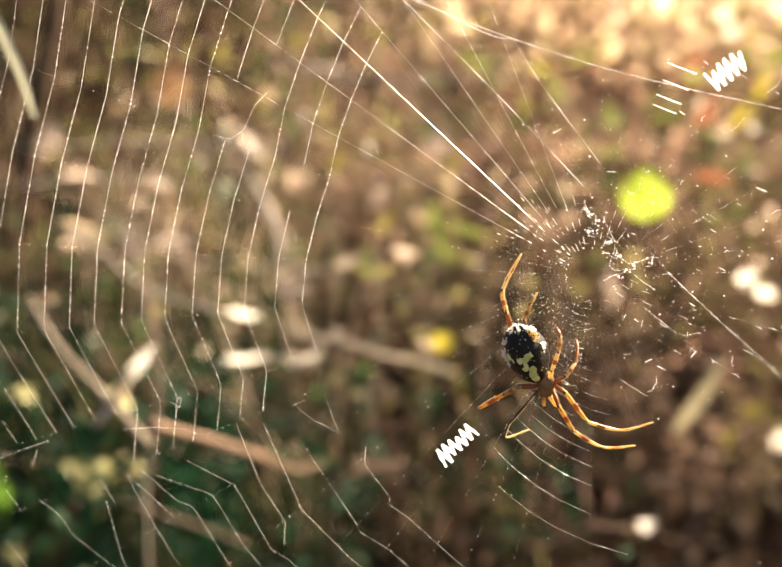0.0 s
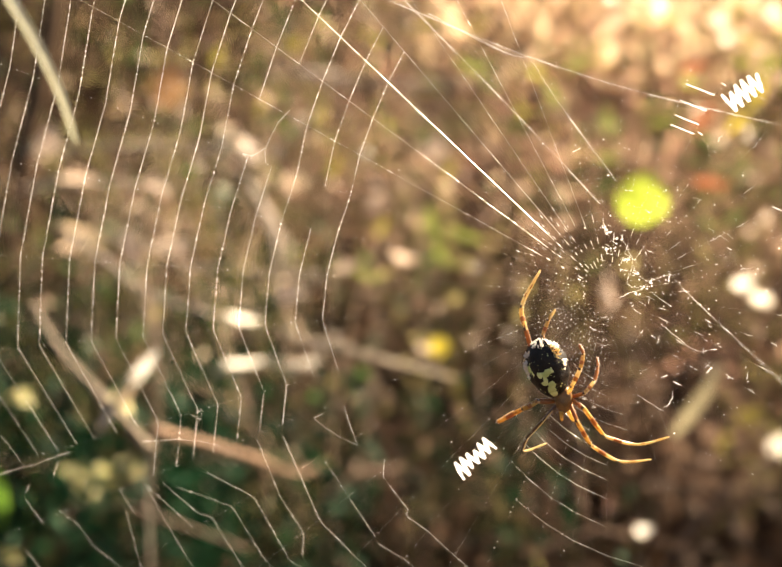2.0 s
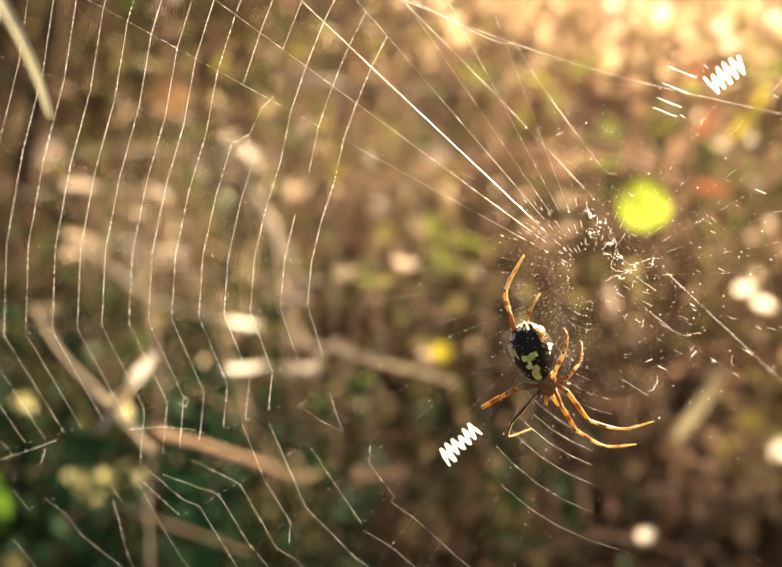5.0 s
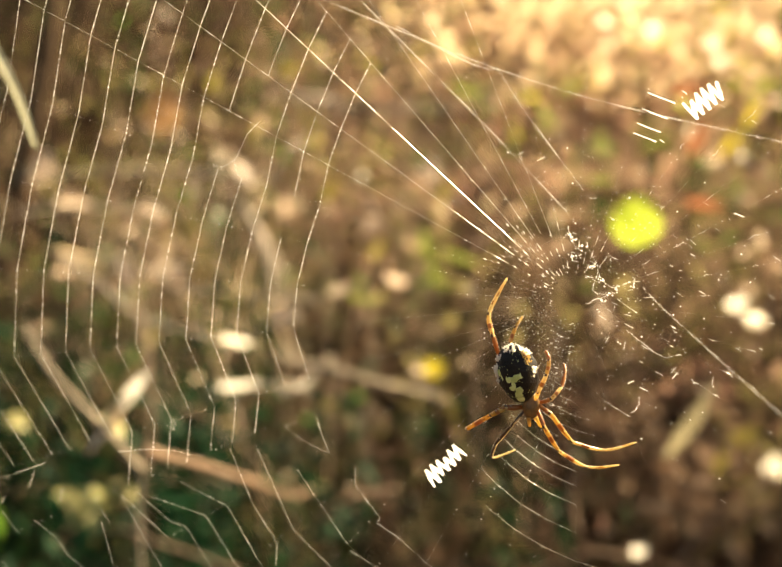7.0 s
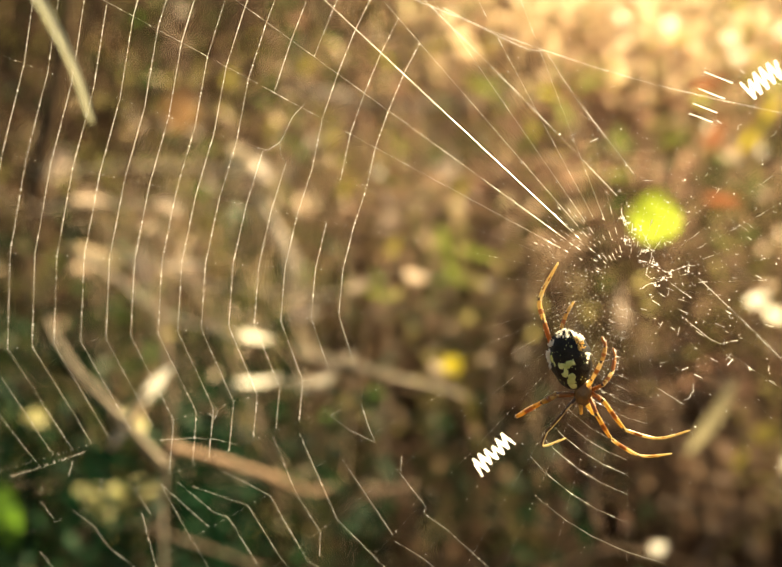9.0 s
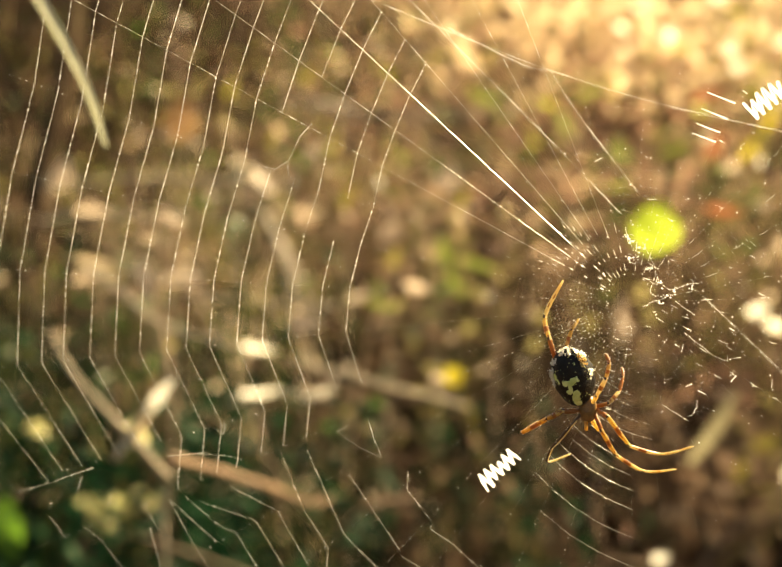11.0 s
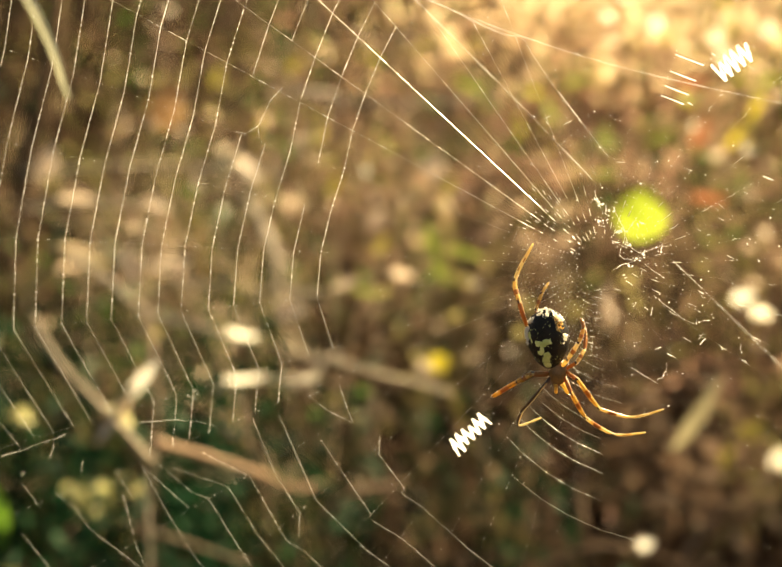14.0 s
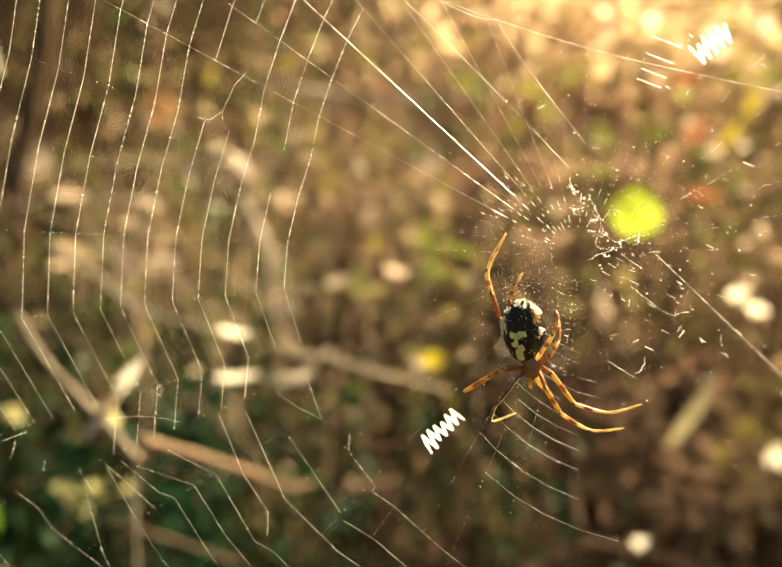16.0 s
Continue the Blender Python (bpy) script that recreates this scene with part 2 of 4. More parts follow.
def leaf_stuff(name, label, mat, count, zone, rise, size, seed=1, category="leaves", clumps=0.0, hang=False):
    """Small curled leaves in the air space over the bank, on short wiry stalks; clumps: how patchy they stand; hang: with their faces to the low sun."""
    rng = random.Random(seed)
    verts, faces = [], []
    for _ in range(count):
        x, y = rng.uniform(zone[0], zone[1]) + rng.gauss(0, 0.07), rng.uniform(zone[2], zone[3]) + rng.gauss(0, 0.04)
        patch = noise.noise(Vector((x * 8, y * 8, seed))) + 0.8 * noise.noise(Vector((x * 21, y * 21, seed + 0.5)))
        if clumps and patch < rng.uniform(-0.5, 0.5) * (1 - clumps) + 0.1 * clumps:
            continue
        ground_here = ground_z(x, y)
        p = Vector((x, y, ground_here + rng.uniform(*rise)))
        along = Vector((rng.uniform(-1, 1), rng.uniform(-1, 1), rng.uniform(-0.6, 0.6))).normalized()
        cross = along.cross(Vector((rng.uniform(-1, 1), rng.uniform(-1, 1), rng.uniform(-1, 1)))).normalized()
        if hang:
            slant = Vector((-0.45 + rng.uniform(-0.5, 0.5), -0.75 + rng.uniform(-0.5, 0.5), -0.5 + rng.uniform(-0.5, 0.5))).normalized()
            along = slant.cross(Vector((rng.uniform(-1, 1), rng.uniform(-1, 1), rng.uniform(-1, 1)))).normalized()
            cross = slant.cross(along)
        up = along.cross(cross)
        s = rng.uniform(*size)
        base = len(verts)
        verts += [tuple(p - along * s), tuple(p - cross * s * 0.45 + up * s * 0.15), tuple(p + up * s * -0.05), tuple(p + cross * s * 0.45 + up * s * 0.15),
                  tuple(p + along * s * 0.5 - cross * s * 0.3 + up * s * 0.1), tuple(p + along * s * 0.5 + cross * s * 0.3 + up * s * 0.1), tuple(p + along * s)]
        faces += [(base, base + 1, base + 2), (base, base + 2, base + 3), (base + 1, base + 4, base + 2), (base + 2, base + 5, base + 3),
                  (base + 4, base + 6, base + 2), (base + 2, base + 6, base + 5)]
        foot = Vector((x + rng.uniform(-0.03, 0.03), y + rng.uniform(-0.03, 0.03), ground_here - 0.004))
        b2 = len(verts)
        d = Vector((0.00025, 0, 0))
        verts += [tuple(foot - d), tuple(foot + d), tuple(p - along * s + d * 0.6), tuple(p - along * s - d * 0.6)]
        faces.append((b2, b2 + 1, b2 + 2, b2 + 3))
    return tagged(link_mesh(name, verts, faces, mat), label, category, kind="stuff")


grass_stuff("brown_dry_grass", "brown dry grass in thin sun on the bank", UMBER, 160, (-0.9, 0.4, 1.7, 2.8), (0.06, 0.24), (0.002, 0.007), 1.8, 3)
grass_stuff("dry_grass", "tan dry grass blades on the bank, backlit", STRAW, 300, (0.0, 0.9, 1.9, 2.8), (0.06, 0.24), (0.002, 0.008), 1.8, 13)
grass_stuff("far_dry_grass", "straw-coloured sunlit grass farther up the bank", STRAW, 500, (-1.8, 0.3, 3.2, 5.5), (0.10, 0.36), (0.004, 0.012), 1.2, 4)
# Cream stands for the sun's glare up the right of the bank.
grass_stuff("bleached_grass", "cream grass up the bank, sun glare put into its colour", CREAM, 2600, (-0.1, 2.2, 2.4, 4.6), (0.08, 0.32), (0.004, 0.014), 1.3, 14)
grass_stuff("olive_grass", "thin olive-green grass half dried on the bank", MEADOW, 1500, (-0.9, 0.9, 1.62, 2.7), (0.08, 0.24), (0.0015, 0.005), 1.0, 71)
grass_stuff("green_grass", "thin green grass among brown leaves", MEADOW, 600, (-0.9, 0.0, 1.5, 2.5), (0.06, 0.20), (0.002, 0.006), 1.2, 78)
leaf_stuff("bank_green", "dull green leaves among brown litter", GREENERY, 1600, (-0.9, 0.1, 1.6, 2.4), (0.0, 0.2), (0.0031, 0.0093), 79, "herbs", clumps=0.6)
grass_stuff("fine_straw", "fine straw-coloured grass stems on the bank", STRAW, 1000, (-0.6, 0.8, 1.7, 2.6), (0.08, 0.26), (0.001, 0.003), 1.2, 72)
grass_stuff("shade_grass", "fine olive grass at the foot of the bank", MEADOW, 90, (0.05, 0.6, 1.25, 1.6), (0.06, 0.18), (0.0015, 0.004), 1.2, 73)
leaf_stuff("straw_thatch", "matted cream straw lying on the bank, sun glare put into its colour", CREAM, 8000, (0.06, 1.1, 2.0, 3.0), (0.01, 0.14), (0.0087, 0.0248), 55, hang=True)
leaf_stuff("weed_leaves", "small pale dry leaves on thin weed stems", PALE, 500, (-0.45, 0.15, 1.3, 1.9), (0.10, 0.42), (0.0037, 0.0099), 27, clumps=0.6)
leaf_stuff("brown_weed_leaves", "small brown dry leaves on thin weed stems", BROWN, 1200, (-0.5, 0.5, 1.2, 1.8), (0.08, 0.42), (0.0050, 0.0136), 28, clumps=0.7)
leaf_stuff("leaf_litter", "dark leaf litter on the ground, shade put into its colour", SHADE_LITTER, 5800, (-0.6, 0.8, 0.95, 1.75), (0.0, 0.07), (0.0062, 0.0211), 17)
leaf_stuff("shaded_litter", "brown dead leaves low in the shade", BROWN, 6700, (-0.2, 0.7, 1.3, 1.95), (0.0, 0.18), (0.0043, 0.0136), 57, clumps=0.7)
leaf_stuff("low_tan_leaves", "tan dead leaves low in broken shade", UMBER, 220, (-0.15, 0.7, 1.35, 1.75), (0.0, 0.14), (0.0074, 0.0223), 60, clumps=0.8)
leaf_stuff("low_olive_leaves", "olive half-dried leaves at the foot of the bank", MEADOW, 1800, (0.08, 0.6, 1.58, 1.9), (0.0, 0.16), (0.0025, 0.0074), 74, clumps=0.4)
leaf_stuff("mid_olive_leaves", "olive half-dried leaves among tan litter", MEADOW, 2000, (-0.25, 0.10, 1.3, 1.8), (0.0, 0.16), (0.0031, 0.0087), 76, clumps=0.5)
leaf_stuff("rosy_straw", "pinkish tan leaves matted on the sunny bank", ROSY, 4500, (0.0, 0.9, 1.98, 2.8), (0.0, 0.16), (0.0050, 0.0161), 81, hang=True)
leaf_stuff("mauve_litter", "mauve-brown dead leaves on the bank", ROSY, 9750, (-0.12, 0.8, 1.8, 2.25), (0.0, 0.18), (0.0037, 0.0124), 82, clumps=0.3, hang=True)
leaf_stuff("slope_leaves", "tan dry leaves low on the bank in broken sun", UMBER, 5200, (0.10, 0.65, 1.58, 1.9), (0.02, 0.18), (0.0037, 0.0112), 83, clumps=0.4, hang=True)
leaf_stuff("straw_leaves", "straw-coloured dry leaves in the sun", STRAW, 3400, (0.0, 0.42, 2.08, 2.8), (0.04, 0.26), (0.0050, 0.0149), 77, clumps=0.3, hang=True)
leaf_stuff("foot_tan_leaves", "tan dry leaves where herbs meet the bank", UMBER, 1600, (-0.34, 0.02, 1.5, 1.85), (0.0, 0.18), (0.0043, 0.0136), 75, clumps=0.6, hang=True)
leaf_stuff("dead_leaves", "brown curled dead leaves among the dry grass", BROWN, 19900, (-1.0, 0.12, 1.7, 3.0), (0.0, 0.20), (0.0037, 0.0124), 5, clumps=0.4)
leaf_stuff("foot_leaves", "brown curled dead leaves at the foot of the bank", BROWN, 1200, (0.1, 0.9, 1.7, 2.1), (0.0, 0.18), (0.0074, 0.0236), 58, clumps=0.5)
leaf_stuff("tan_dead_leaves", "tan dead leaves among the dry grass", UMBER, 1100, (-1.0, 0.12, 1.75, 3.0), (0.02, 0.26), (0.0031, 0.0087), 18, clumps=0.7)
leaf_stuff("tan_foot_leaves", "tan dead leaves at the foot of the bank", UMBER, 4600, (-0.35, 0.9, 1.6, 2.2), (0.02, 0.24), (0.0037, 0.0124), 59, clumps=0.6, hang=True)
grass_stuff("leaning_grass", "brown matted grass lying over the bank", UMBER, 900, (-0.3, 0.7, 1.55, 2.6), (0.03, 0.10), (0.003, 0.008), 4.5, 61)
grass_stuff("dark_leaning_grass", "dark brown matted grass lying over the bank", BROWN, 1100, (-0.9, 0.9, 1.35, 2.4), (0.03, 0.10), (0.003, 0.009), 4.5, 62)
leaf_stuff("rosy_dead_leaves", "pinkish brown dead leaves on the bank", ROSY, 3800, (-0.35, 0.8, 1.65, 2.8), (0.02, 0.24), (0.0037, 0.0124), 38, clumps=0.7)
leaf_stuff("pale_dead_leaves", "pale tan dead leaves catching the sun", PALE, 700, (-0.25, 0.9, 1.8, 2.8), (0.02, 0.26), (0.0050, 0.0149), 8, clumps=0.7)
leaf_stuff("sunny_dead_leaves", "cream-coloured dry leaves with sun glare put into their colour", CREAM, 4200, (0.12, 1.1, 2.0, 2.9), (0.05, 0.32), (0.0074, 0.0211), 9, clumps=0.3, hang=True)
# Sun glints high on the right bank, put in as white leaves.
leaf_stuff("glinting_leaves", "white dry leaves whose colour stands for sun glints", SUN_WHITE, 400, (0.25, 1.0, 2.05, 2.9), (0.10, 0.35), (0.0062, 0.0174), 19, clumps=0.6, hang=True)
leaf_stuff("tall_herbs", "green herb leaves on thin stems", GREENERY, 500, (-0.7, -0.12, 1.2, 1.7), (0.10, 0.30), (0.0050, 0.0124), 36, "herbs", clumps=0.7)
leaf_stuff("dark_herbs", "low dark green herb leaves with shade put into their colour", HERB, 9000, (-0.8, -0.12, 1.05, 1.65), (0.0, 0.24), (0.0056, 0.0149), 6, "herbs", clumps=0.35)
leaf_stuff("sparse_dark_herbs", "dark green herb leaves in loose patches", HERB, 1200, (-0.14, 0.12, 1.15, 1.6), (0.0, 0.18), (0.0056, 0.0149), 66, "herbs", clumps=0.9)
leaf_stuff("bank_herbs", "small green herb leaves among dead leaves", GREENERY, 1200, (-0.8, 0.9, 1.7, 3.0), (0.03, 0.24), (0.0050, 0.0136), 39, "herbs", clumps=0.7)
leaf_stuff("yellow_green_herbs", "yellow-green sunlit herb leaves on the bank", FRESH, 1500, (0.0, 0.9, 1.9, 2.8), (0.05, 0.25), (0.0074, 0.0186), 7, "herbs", clumps=0.8)
grass_stuff("tall_dry_stems", "tall thin tan dry stems standing before the bank", UMBER, 12, (-0.42, -0.08, 1.3, 1.7), (0.25, 0.5), (0.0015, 0.003), 1.0, 131, "dry stalks")
grass_stuff("tall_pale_stems", "tall thin pale straw stems standing before the bank", PALE, 10, (-0.42, -0.08, 1.25, 1.7), (0.25, 0.5), (0.0015, 0.003), 1.2, 132, "dry stalks")
grass_stuff("tall_olive_grass", "tall thin olive grass standing before the bank", MEADOW, 70, (-0.45, 0.05, 1.3, 1.75), (0.2, 0.42), (0.0015, 0.004), 0.7, 103)
leaf_stuff("honey_leaves", "honey-coloured small dry leaves in the sun", STRAW, 4600, (0.0, 0.6, 1.8, 2.5), (0.02, 0.20), (0.004, 0.013), 104, clumps=0.4, hang=True)
leaf_stuff("cream_leaves", "cream small dry leaves with sun glare put into their colour", CREAM, 1600, (-0.02, 0.5, 2.1, 2.9), (0.04, 0.22), (0.005, 0.014), 105, clumps=0.4, hang=True)
leaf_stuff("olive_foot_leaves", "olive half-dried leaves over the foot of the bank", MEADOW, 4200, (-0.40, 0.75, 1.55, 2.2), (0.02, 0.22), (0.004, 0.012), 106, clumps=0.7, hang=True)
leaf_stuff("olive_bank_leaves", "grey-green half-dried leaves on the bank", MEADOW, 1600, (-0.70, 0.1, 1.45, 2.3), (0.02, 0.24), (0.004, 0.012), 107, clumps=0.8, hang=True)
# Dark leaves added to dim the upper left of the bank.
leaf_stuff("dark_bank_litter", "near-black leaves that darken the left of the bank", SHADE_LITTER, 11000, (-0.95, -0.25, 1.65, 2.9), (0.03, 0.24), (0.006, 0.016), 108, clumps=0.3)
leaf_stuff("bank_straw_flecks", "short bits of pale straw among brown leaves", PALE, 420, (-0.45, 0.6, 1.45, 2.2), (0.02, 0.26), (0.006, 0.014), 119, clumps=0.8, hang=True)
grass_stuff("wispy_straw", "thin pale straw leaning all ways on the bank", PALE, 45, (-0.45, -0.04, 1.4, 1.9), (0.10, 0.28), (0.0025, 0.005), 2.2, 110)
leaf_stuff("green_flecks", "small fresh green leaves among straw", GREENERY, 1500, (-0.45, 0.75, 1.6, 2.4), (0.04, 0.26), (0.005, 0.013), 111, "herbs", clumps=0.85, hang=True)
leaf_stuff("side_tan_leaves", "tan dry leaves in sun by the arching stem", UMBER, 1300, (0.20, 0.55, 1.40, 1.62), (0.0, 0.13), (0.004, 0.013), 112, clumps=0.6, hang=True)
leaf_stuff("side_olive_leaves", "olive leaves in sun by the arching stem", MEADOW, 700, (0.22, 0.55, 1.40, 1.62), (0.0, 0.13), (0.005, 0.014), 113, clumps=0.7, hang=True)
# Dark leaves put in to dim the bank behind the spider.
leaf_stuff("dark_weed_leaves", "near-black leaves added to darken the bank behind the spider", SHADE_LITTER, 800, (-0.02, 0.15, 1.5, 1.62), (0.06, 0.20), (0.006, 0.016), 114, clumps=0.3)
leaf_stuff("rosy_foot_leaves", "mauve-brown dry leaves at the foot of the bank", ROSY, 1100, (0.18, 0.42, 1.52, 1.75), (0.0, 0.12), (0.005, 0.014), 115, clumps=0.5, hang=True)
leaf_stuff("rosy_bank_leaves", "pinkish tan leaves in full sun on the bank", ROSY, 2000, (0.0, 0.45, 1.88, 2.3), (0.04, 0.20), (0.005, 0.014), 116, clumps=0.4, hang=True)


# the same cover goes on all round
leaf_stuff("wide_litter", "brown leaf litter on the open ground", BROWN, 16000, (-6.0, 6.0, -5.0, 5.6), (0.0, 0.04), (0.012, 0.045), 91)
grass_stuff("wide_grass", "brown dry grass on the open ground", UMBER, 7000, (-6.0, 6.0, -5.0, 1.2), (0.03, 0.10), (0.002, 0.007), 1.8, 92)
grass_stuff("wide_bank_grass", "tan dry grass on the open bank", STRAW, 5000, (-6.0, -0.9, 1.3, 5.4), (0.06, 0.24), (0.003, 0.009), 1.8, 93)
grass_stuff("open_bank_grass", "cream dry grass on the bank, sun glare put into its colour", CREAM, 5000, (0.95, 6.0, 1.5, 5.4), (0.06, 0.24), (0.003, 0.009), 1.8, 94)
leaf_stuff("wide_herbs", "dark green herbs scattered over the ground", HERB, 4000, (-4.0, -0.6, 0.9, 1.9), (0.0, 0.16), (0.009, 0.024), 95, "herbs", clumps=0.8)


# ---- plants of the background, one thing each ----
def plant(name, label, category, branches, mat=TWIG, knots=0.12, back=False):
    """A dry plant: branches of (points, radius at the foot, radius at the tip); the first, its stem, is led down to the soil."""
    stem = list(branches[0][0])
    x, y, _ = stem[0]
    root = new(name)
    for i, (points, r0, r1) in enumerate(branches):
        points = list(points)
        if i == 0:
            if back:
                part("stalk", tapered([(x, y, ground_z(x, y) - 0.01), (x + 0.004, y, stem[0][2] * 0.5), stem[0]], 0.0009, 0.0007, 5), BARK, root)
            else:
                points = [(x, y, ground_z(x, y) - 0.01)] + points
        part("stem" if i == 0 else "branch", tapered(points, r0, r1, 7, knots), mat, root)
    return tagged(root, label, category)


def stalked(name, label, category, place, build, foot=(0.01, 0.03), stalk=BROWN, radius=0.0012):
    """Something on a thin stalk that stands in the soil: build(root) adds its parts."""
    p = Vector(place)
    root = new(name)
    fx, fy = p.x + foot[0], p.y + foot[1]
    base = Vector((fx, fy, ground_z(fx, fy) - 0.006))
    part("stalk", tapered([base, base.lerp(p, 0.5) + Vector((foot[0] * 0.6, 0, 0)), p], radius * 1.5, radius, 5), stalk, root)
    build(root)
    return tagged(root, label, category)


def one_leaf(name, label, place, length, width, along, face, mat, foot=(0.01, 0.03)):
    return stalked(name, label, "leaf", place, lambda root: part("leaf_blade", blade(place, length, width, along, face), mat, root), foot, BARK, 0.0004)


def tuft(place, size, seed):
    """A fluffy head: thin scales that stand off in all directions."""
    rng_here = random.Random(seed)
    pieces = []
    for _ in range(14):
        out = Vector((rng_here.uniform(-1, 1), rng_here.uniform(-1, 0.6), rng_here.uniform(-1, 1))).normalized()
        out = Vector((out.x * size[0], out.y * size[1], out.z * size[2]))
        pieces.append(blade(Vector(place) + out * 0.5, out.length * 1.3, min(size) * rng_here.uniform(0.7, 1.1), out, (0.6, -0.5, 0.6)))
    return joined(pieces)


def seed_head(name, label, place, size, mat=SUN_WHITE, category="seed head"):
    return stalked(name, label, category, place, lambda root: tagged(part("head", tuft(place, size, int(place[0] * 1000)), mat, root), kind="stuff"), (0.02, 0.02), BARK, 0.0004)


plant("forked_weed", "dead weed with pale forked twigs", "weed", [
    ([(-0.132, 0.702, 0.270), (-0.133, 0.709, 0.310), (-0.131, 0.714, 0.338)], 0.0007, 0.0010),
    ([(-0.132, 0.713, 0.334), (-0.149, 0.707, 0.358), (-0.177, 0.703, 0.393), (-0.191, 0.708, 0.417)], 0.0025, 0.0008),
    ([(-0.151, 0.707, 0.358), (-0.146, 0.709, 0.366), (-0.136, 0.701, 0.379)], 0.0024, 0.0014),
    ([(-0.152, 0.707, 0.356), (-0.159, 0.705, 0.346)], 0.0022, 0.0016)])
plant("thin_stem", "thin upright brown dry stem", "dry stalk", [
    ([(-0.166, 0.916, 0.271), (-0.165, 0.926, 0.333), (-0.177, 0.955, 0.381), (-0.187, 0.971, 0.414)], 0.0015, 0.0012)], RUSSET, back=True)
plant("russet_stem", "reddish brown broken stem lying across the weed", "twig", [
    ([(-0.068, 1.248, 0.141), (-0.074, 1.057, 0.209), (-0.077, 0.942, 0.249), (-0.087, 0.866, 0.280), (-0.110, 0.801, 0.310), (-0.134, 0.735, 0.339)], 0.0010, 0.0030)], RUSSET, 0.25)
plant("bent_stalk", "pale bent dry stalk with a kink", "dry stalk", [
    ([(0.055, 1.216, 0.249), (0.029, 1.169, 0.269), (-0.010, 1.122, 0.289), (-0.039, 1.113, 0.300), (-0.057, 1.114, 0.304), (-0.069, 1.101, 0.289), (-0.092, 1.092, 0.293)], 0.0012, 0.0026),
    ([(-0.057, 1.114, 0.304), (-0.077, 1.115, 0.308), (-0.093, 1.116, 0.316)], 0.0026, 0.0015)], back=True)
plant("slanting_stalk", "brown slanting dry stalk", "dry stalk", [
    ([(-0.131, 1.117, 0.322), (-0.160, 1.119, 0.332), (-0.193, 1.140, 0.335), (-0.220, 1.152, 0.345), (-0.250, 1.176, 0.364), (-0.287, 1.190, 0.387)], 0.0018, 0.0022)], PALE_TWIG, back=True)
plant("leaning_stem", "pale leaning dry stem", "dry stalk", [
    ([(-0.110, 1.278, 0.309), (-0.111, 1.283, 0.337), (-0.118, 1.291, 0.384), (-0.139, 1.317, 0.417)], 0.0026, 0.0034)], PALE_TWIG, back=True)
plant("dark_sapling", "dark bare sapling trunk", "sapling", [
    ([(-0.480, 1.740, 0.339), (-0.458, 1.764, 0.478), (-0.440, 1.791, 0.573), (-0.432, 1.823, 0.694)], 0.013, 0.011),
    ([(-0.458, 1.764, 0.478), (-0.496, 1.753, 0.529), (-0.521, 1.764, 0.591)], 0.006, 0.004),
    ([(-0.441, 1.790, 0.566), (-0.400, 1.822, 0.631), (-0.385, 1.851, 0.683)], 0.006, 0.004)], BARK)
plant("dark_twig", "dark thin bare woody twig", "twig", [
    ([(0.503, 1.526, 0.564), (0.431, 1.513, 0.494), (0.393, 1.506, 0.455)], 0.005, 0.003)], BARK)

for points, r in (([(-0.408, 1.503, 0.434), (-0.287, 1.504, 0.441), (-0.197, 1.523, 0.435), (-0.125, 1.522, 0.429)], 0.0026), ([(-0.338, 1.339, 0.372), (-0.274, 1.337, 0.359), (-0.206, 1.345, 0.347)], 0.0030),
                  ([(-0.158, 1.721, 0.522), (-0.052, 1.718, 0.506), (0.041, 1.717, 0.500), (0.134, 1.718, 0.506)], 0.0034), ([(-0.216, 1.284, 0.347), (-0.145, 1.283, 0.338), (-0.070, 1.302, 0.330)], 0.0020),
                  ([(-0.381, 1.396, 0.403), (-0.335, 1.397, 0.411), (-0.236, 1.416, 0.404)], 0.0026), ([(-0.160, 1.168, 0.265), (-0.125, 1.170, 0.275), (-0.068, 1.169, 0.269)], 0.0026),
                  ([(-0.094, 1.376, 0.291), (-0.115, 1.387, 0.356), (-0.140, 1.414, 0.394), (-0.163, 1.420, 0.425)], 0.0024)):
    plant("dry_twig", "pale dry twig caught across the undergrowth", "twig", [(points, r, r * 0.7)], PALE_TWIG, back=True)
for points, r in (([(0.167, 1.147, 0.146), (0.161, 1.153, 0.181), (0.169, 1.158, 0.207)], 0.0030), ([(0.250, 1.186, 0.080), (0.291, 1.196, 0.134), (0.364, 1.225, 0.182)], 0.0014),
                  ([(-0.061, 1.101, 0.171), (-0.035, 1.105, 0.192), (0.007, 1.125, 0.194)], 0.0022), ([(0.117, 1.140, 0.107), (0.174, 1.144, 0.129), (0.222, 1.143, 0.122)], 0.0014)):
    plant("brown_twig", "brown dry twig low in the undergrowth", "twig", [(points, r, r * 0.7)], RUSSET, back=True)

one_leaf("round_leaf", "bright yellow-green round leaf lit from behind", (0.274, 1.494, 0.384), 0.058, 0.056, (0.2, 0, 1), (-0.1, -1, 0.0), LEAF)
one_leaf("yellow_leaf", "small bright yellow leaf", (0.045, 1.270, 0.267), 0.022, 0.019, (1, 0, 0.3), (0.2, -0.9, 0.2), YELLOW)
one_leaf("grass_leaf", "pale sage-coloured grass leaf arching over", (0.247, 1.068, 0.268), 0.075, 0.012, (0.62, 0, 1), (-0.1, -0.9, -0.2), SAGE)
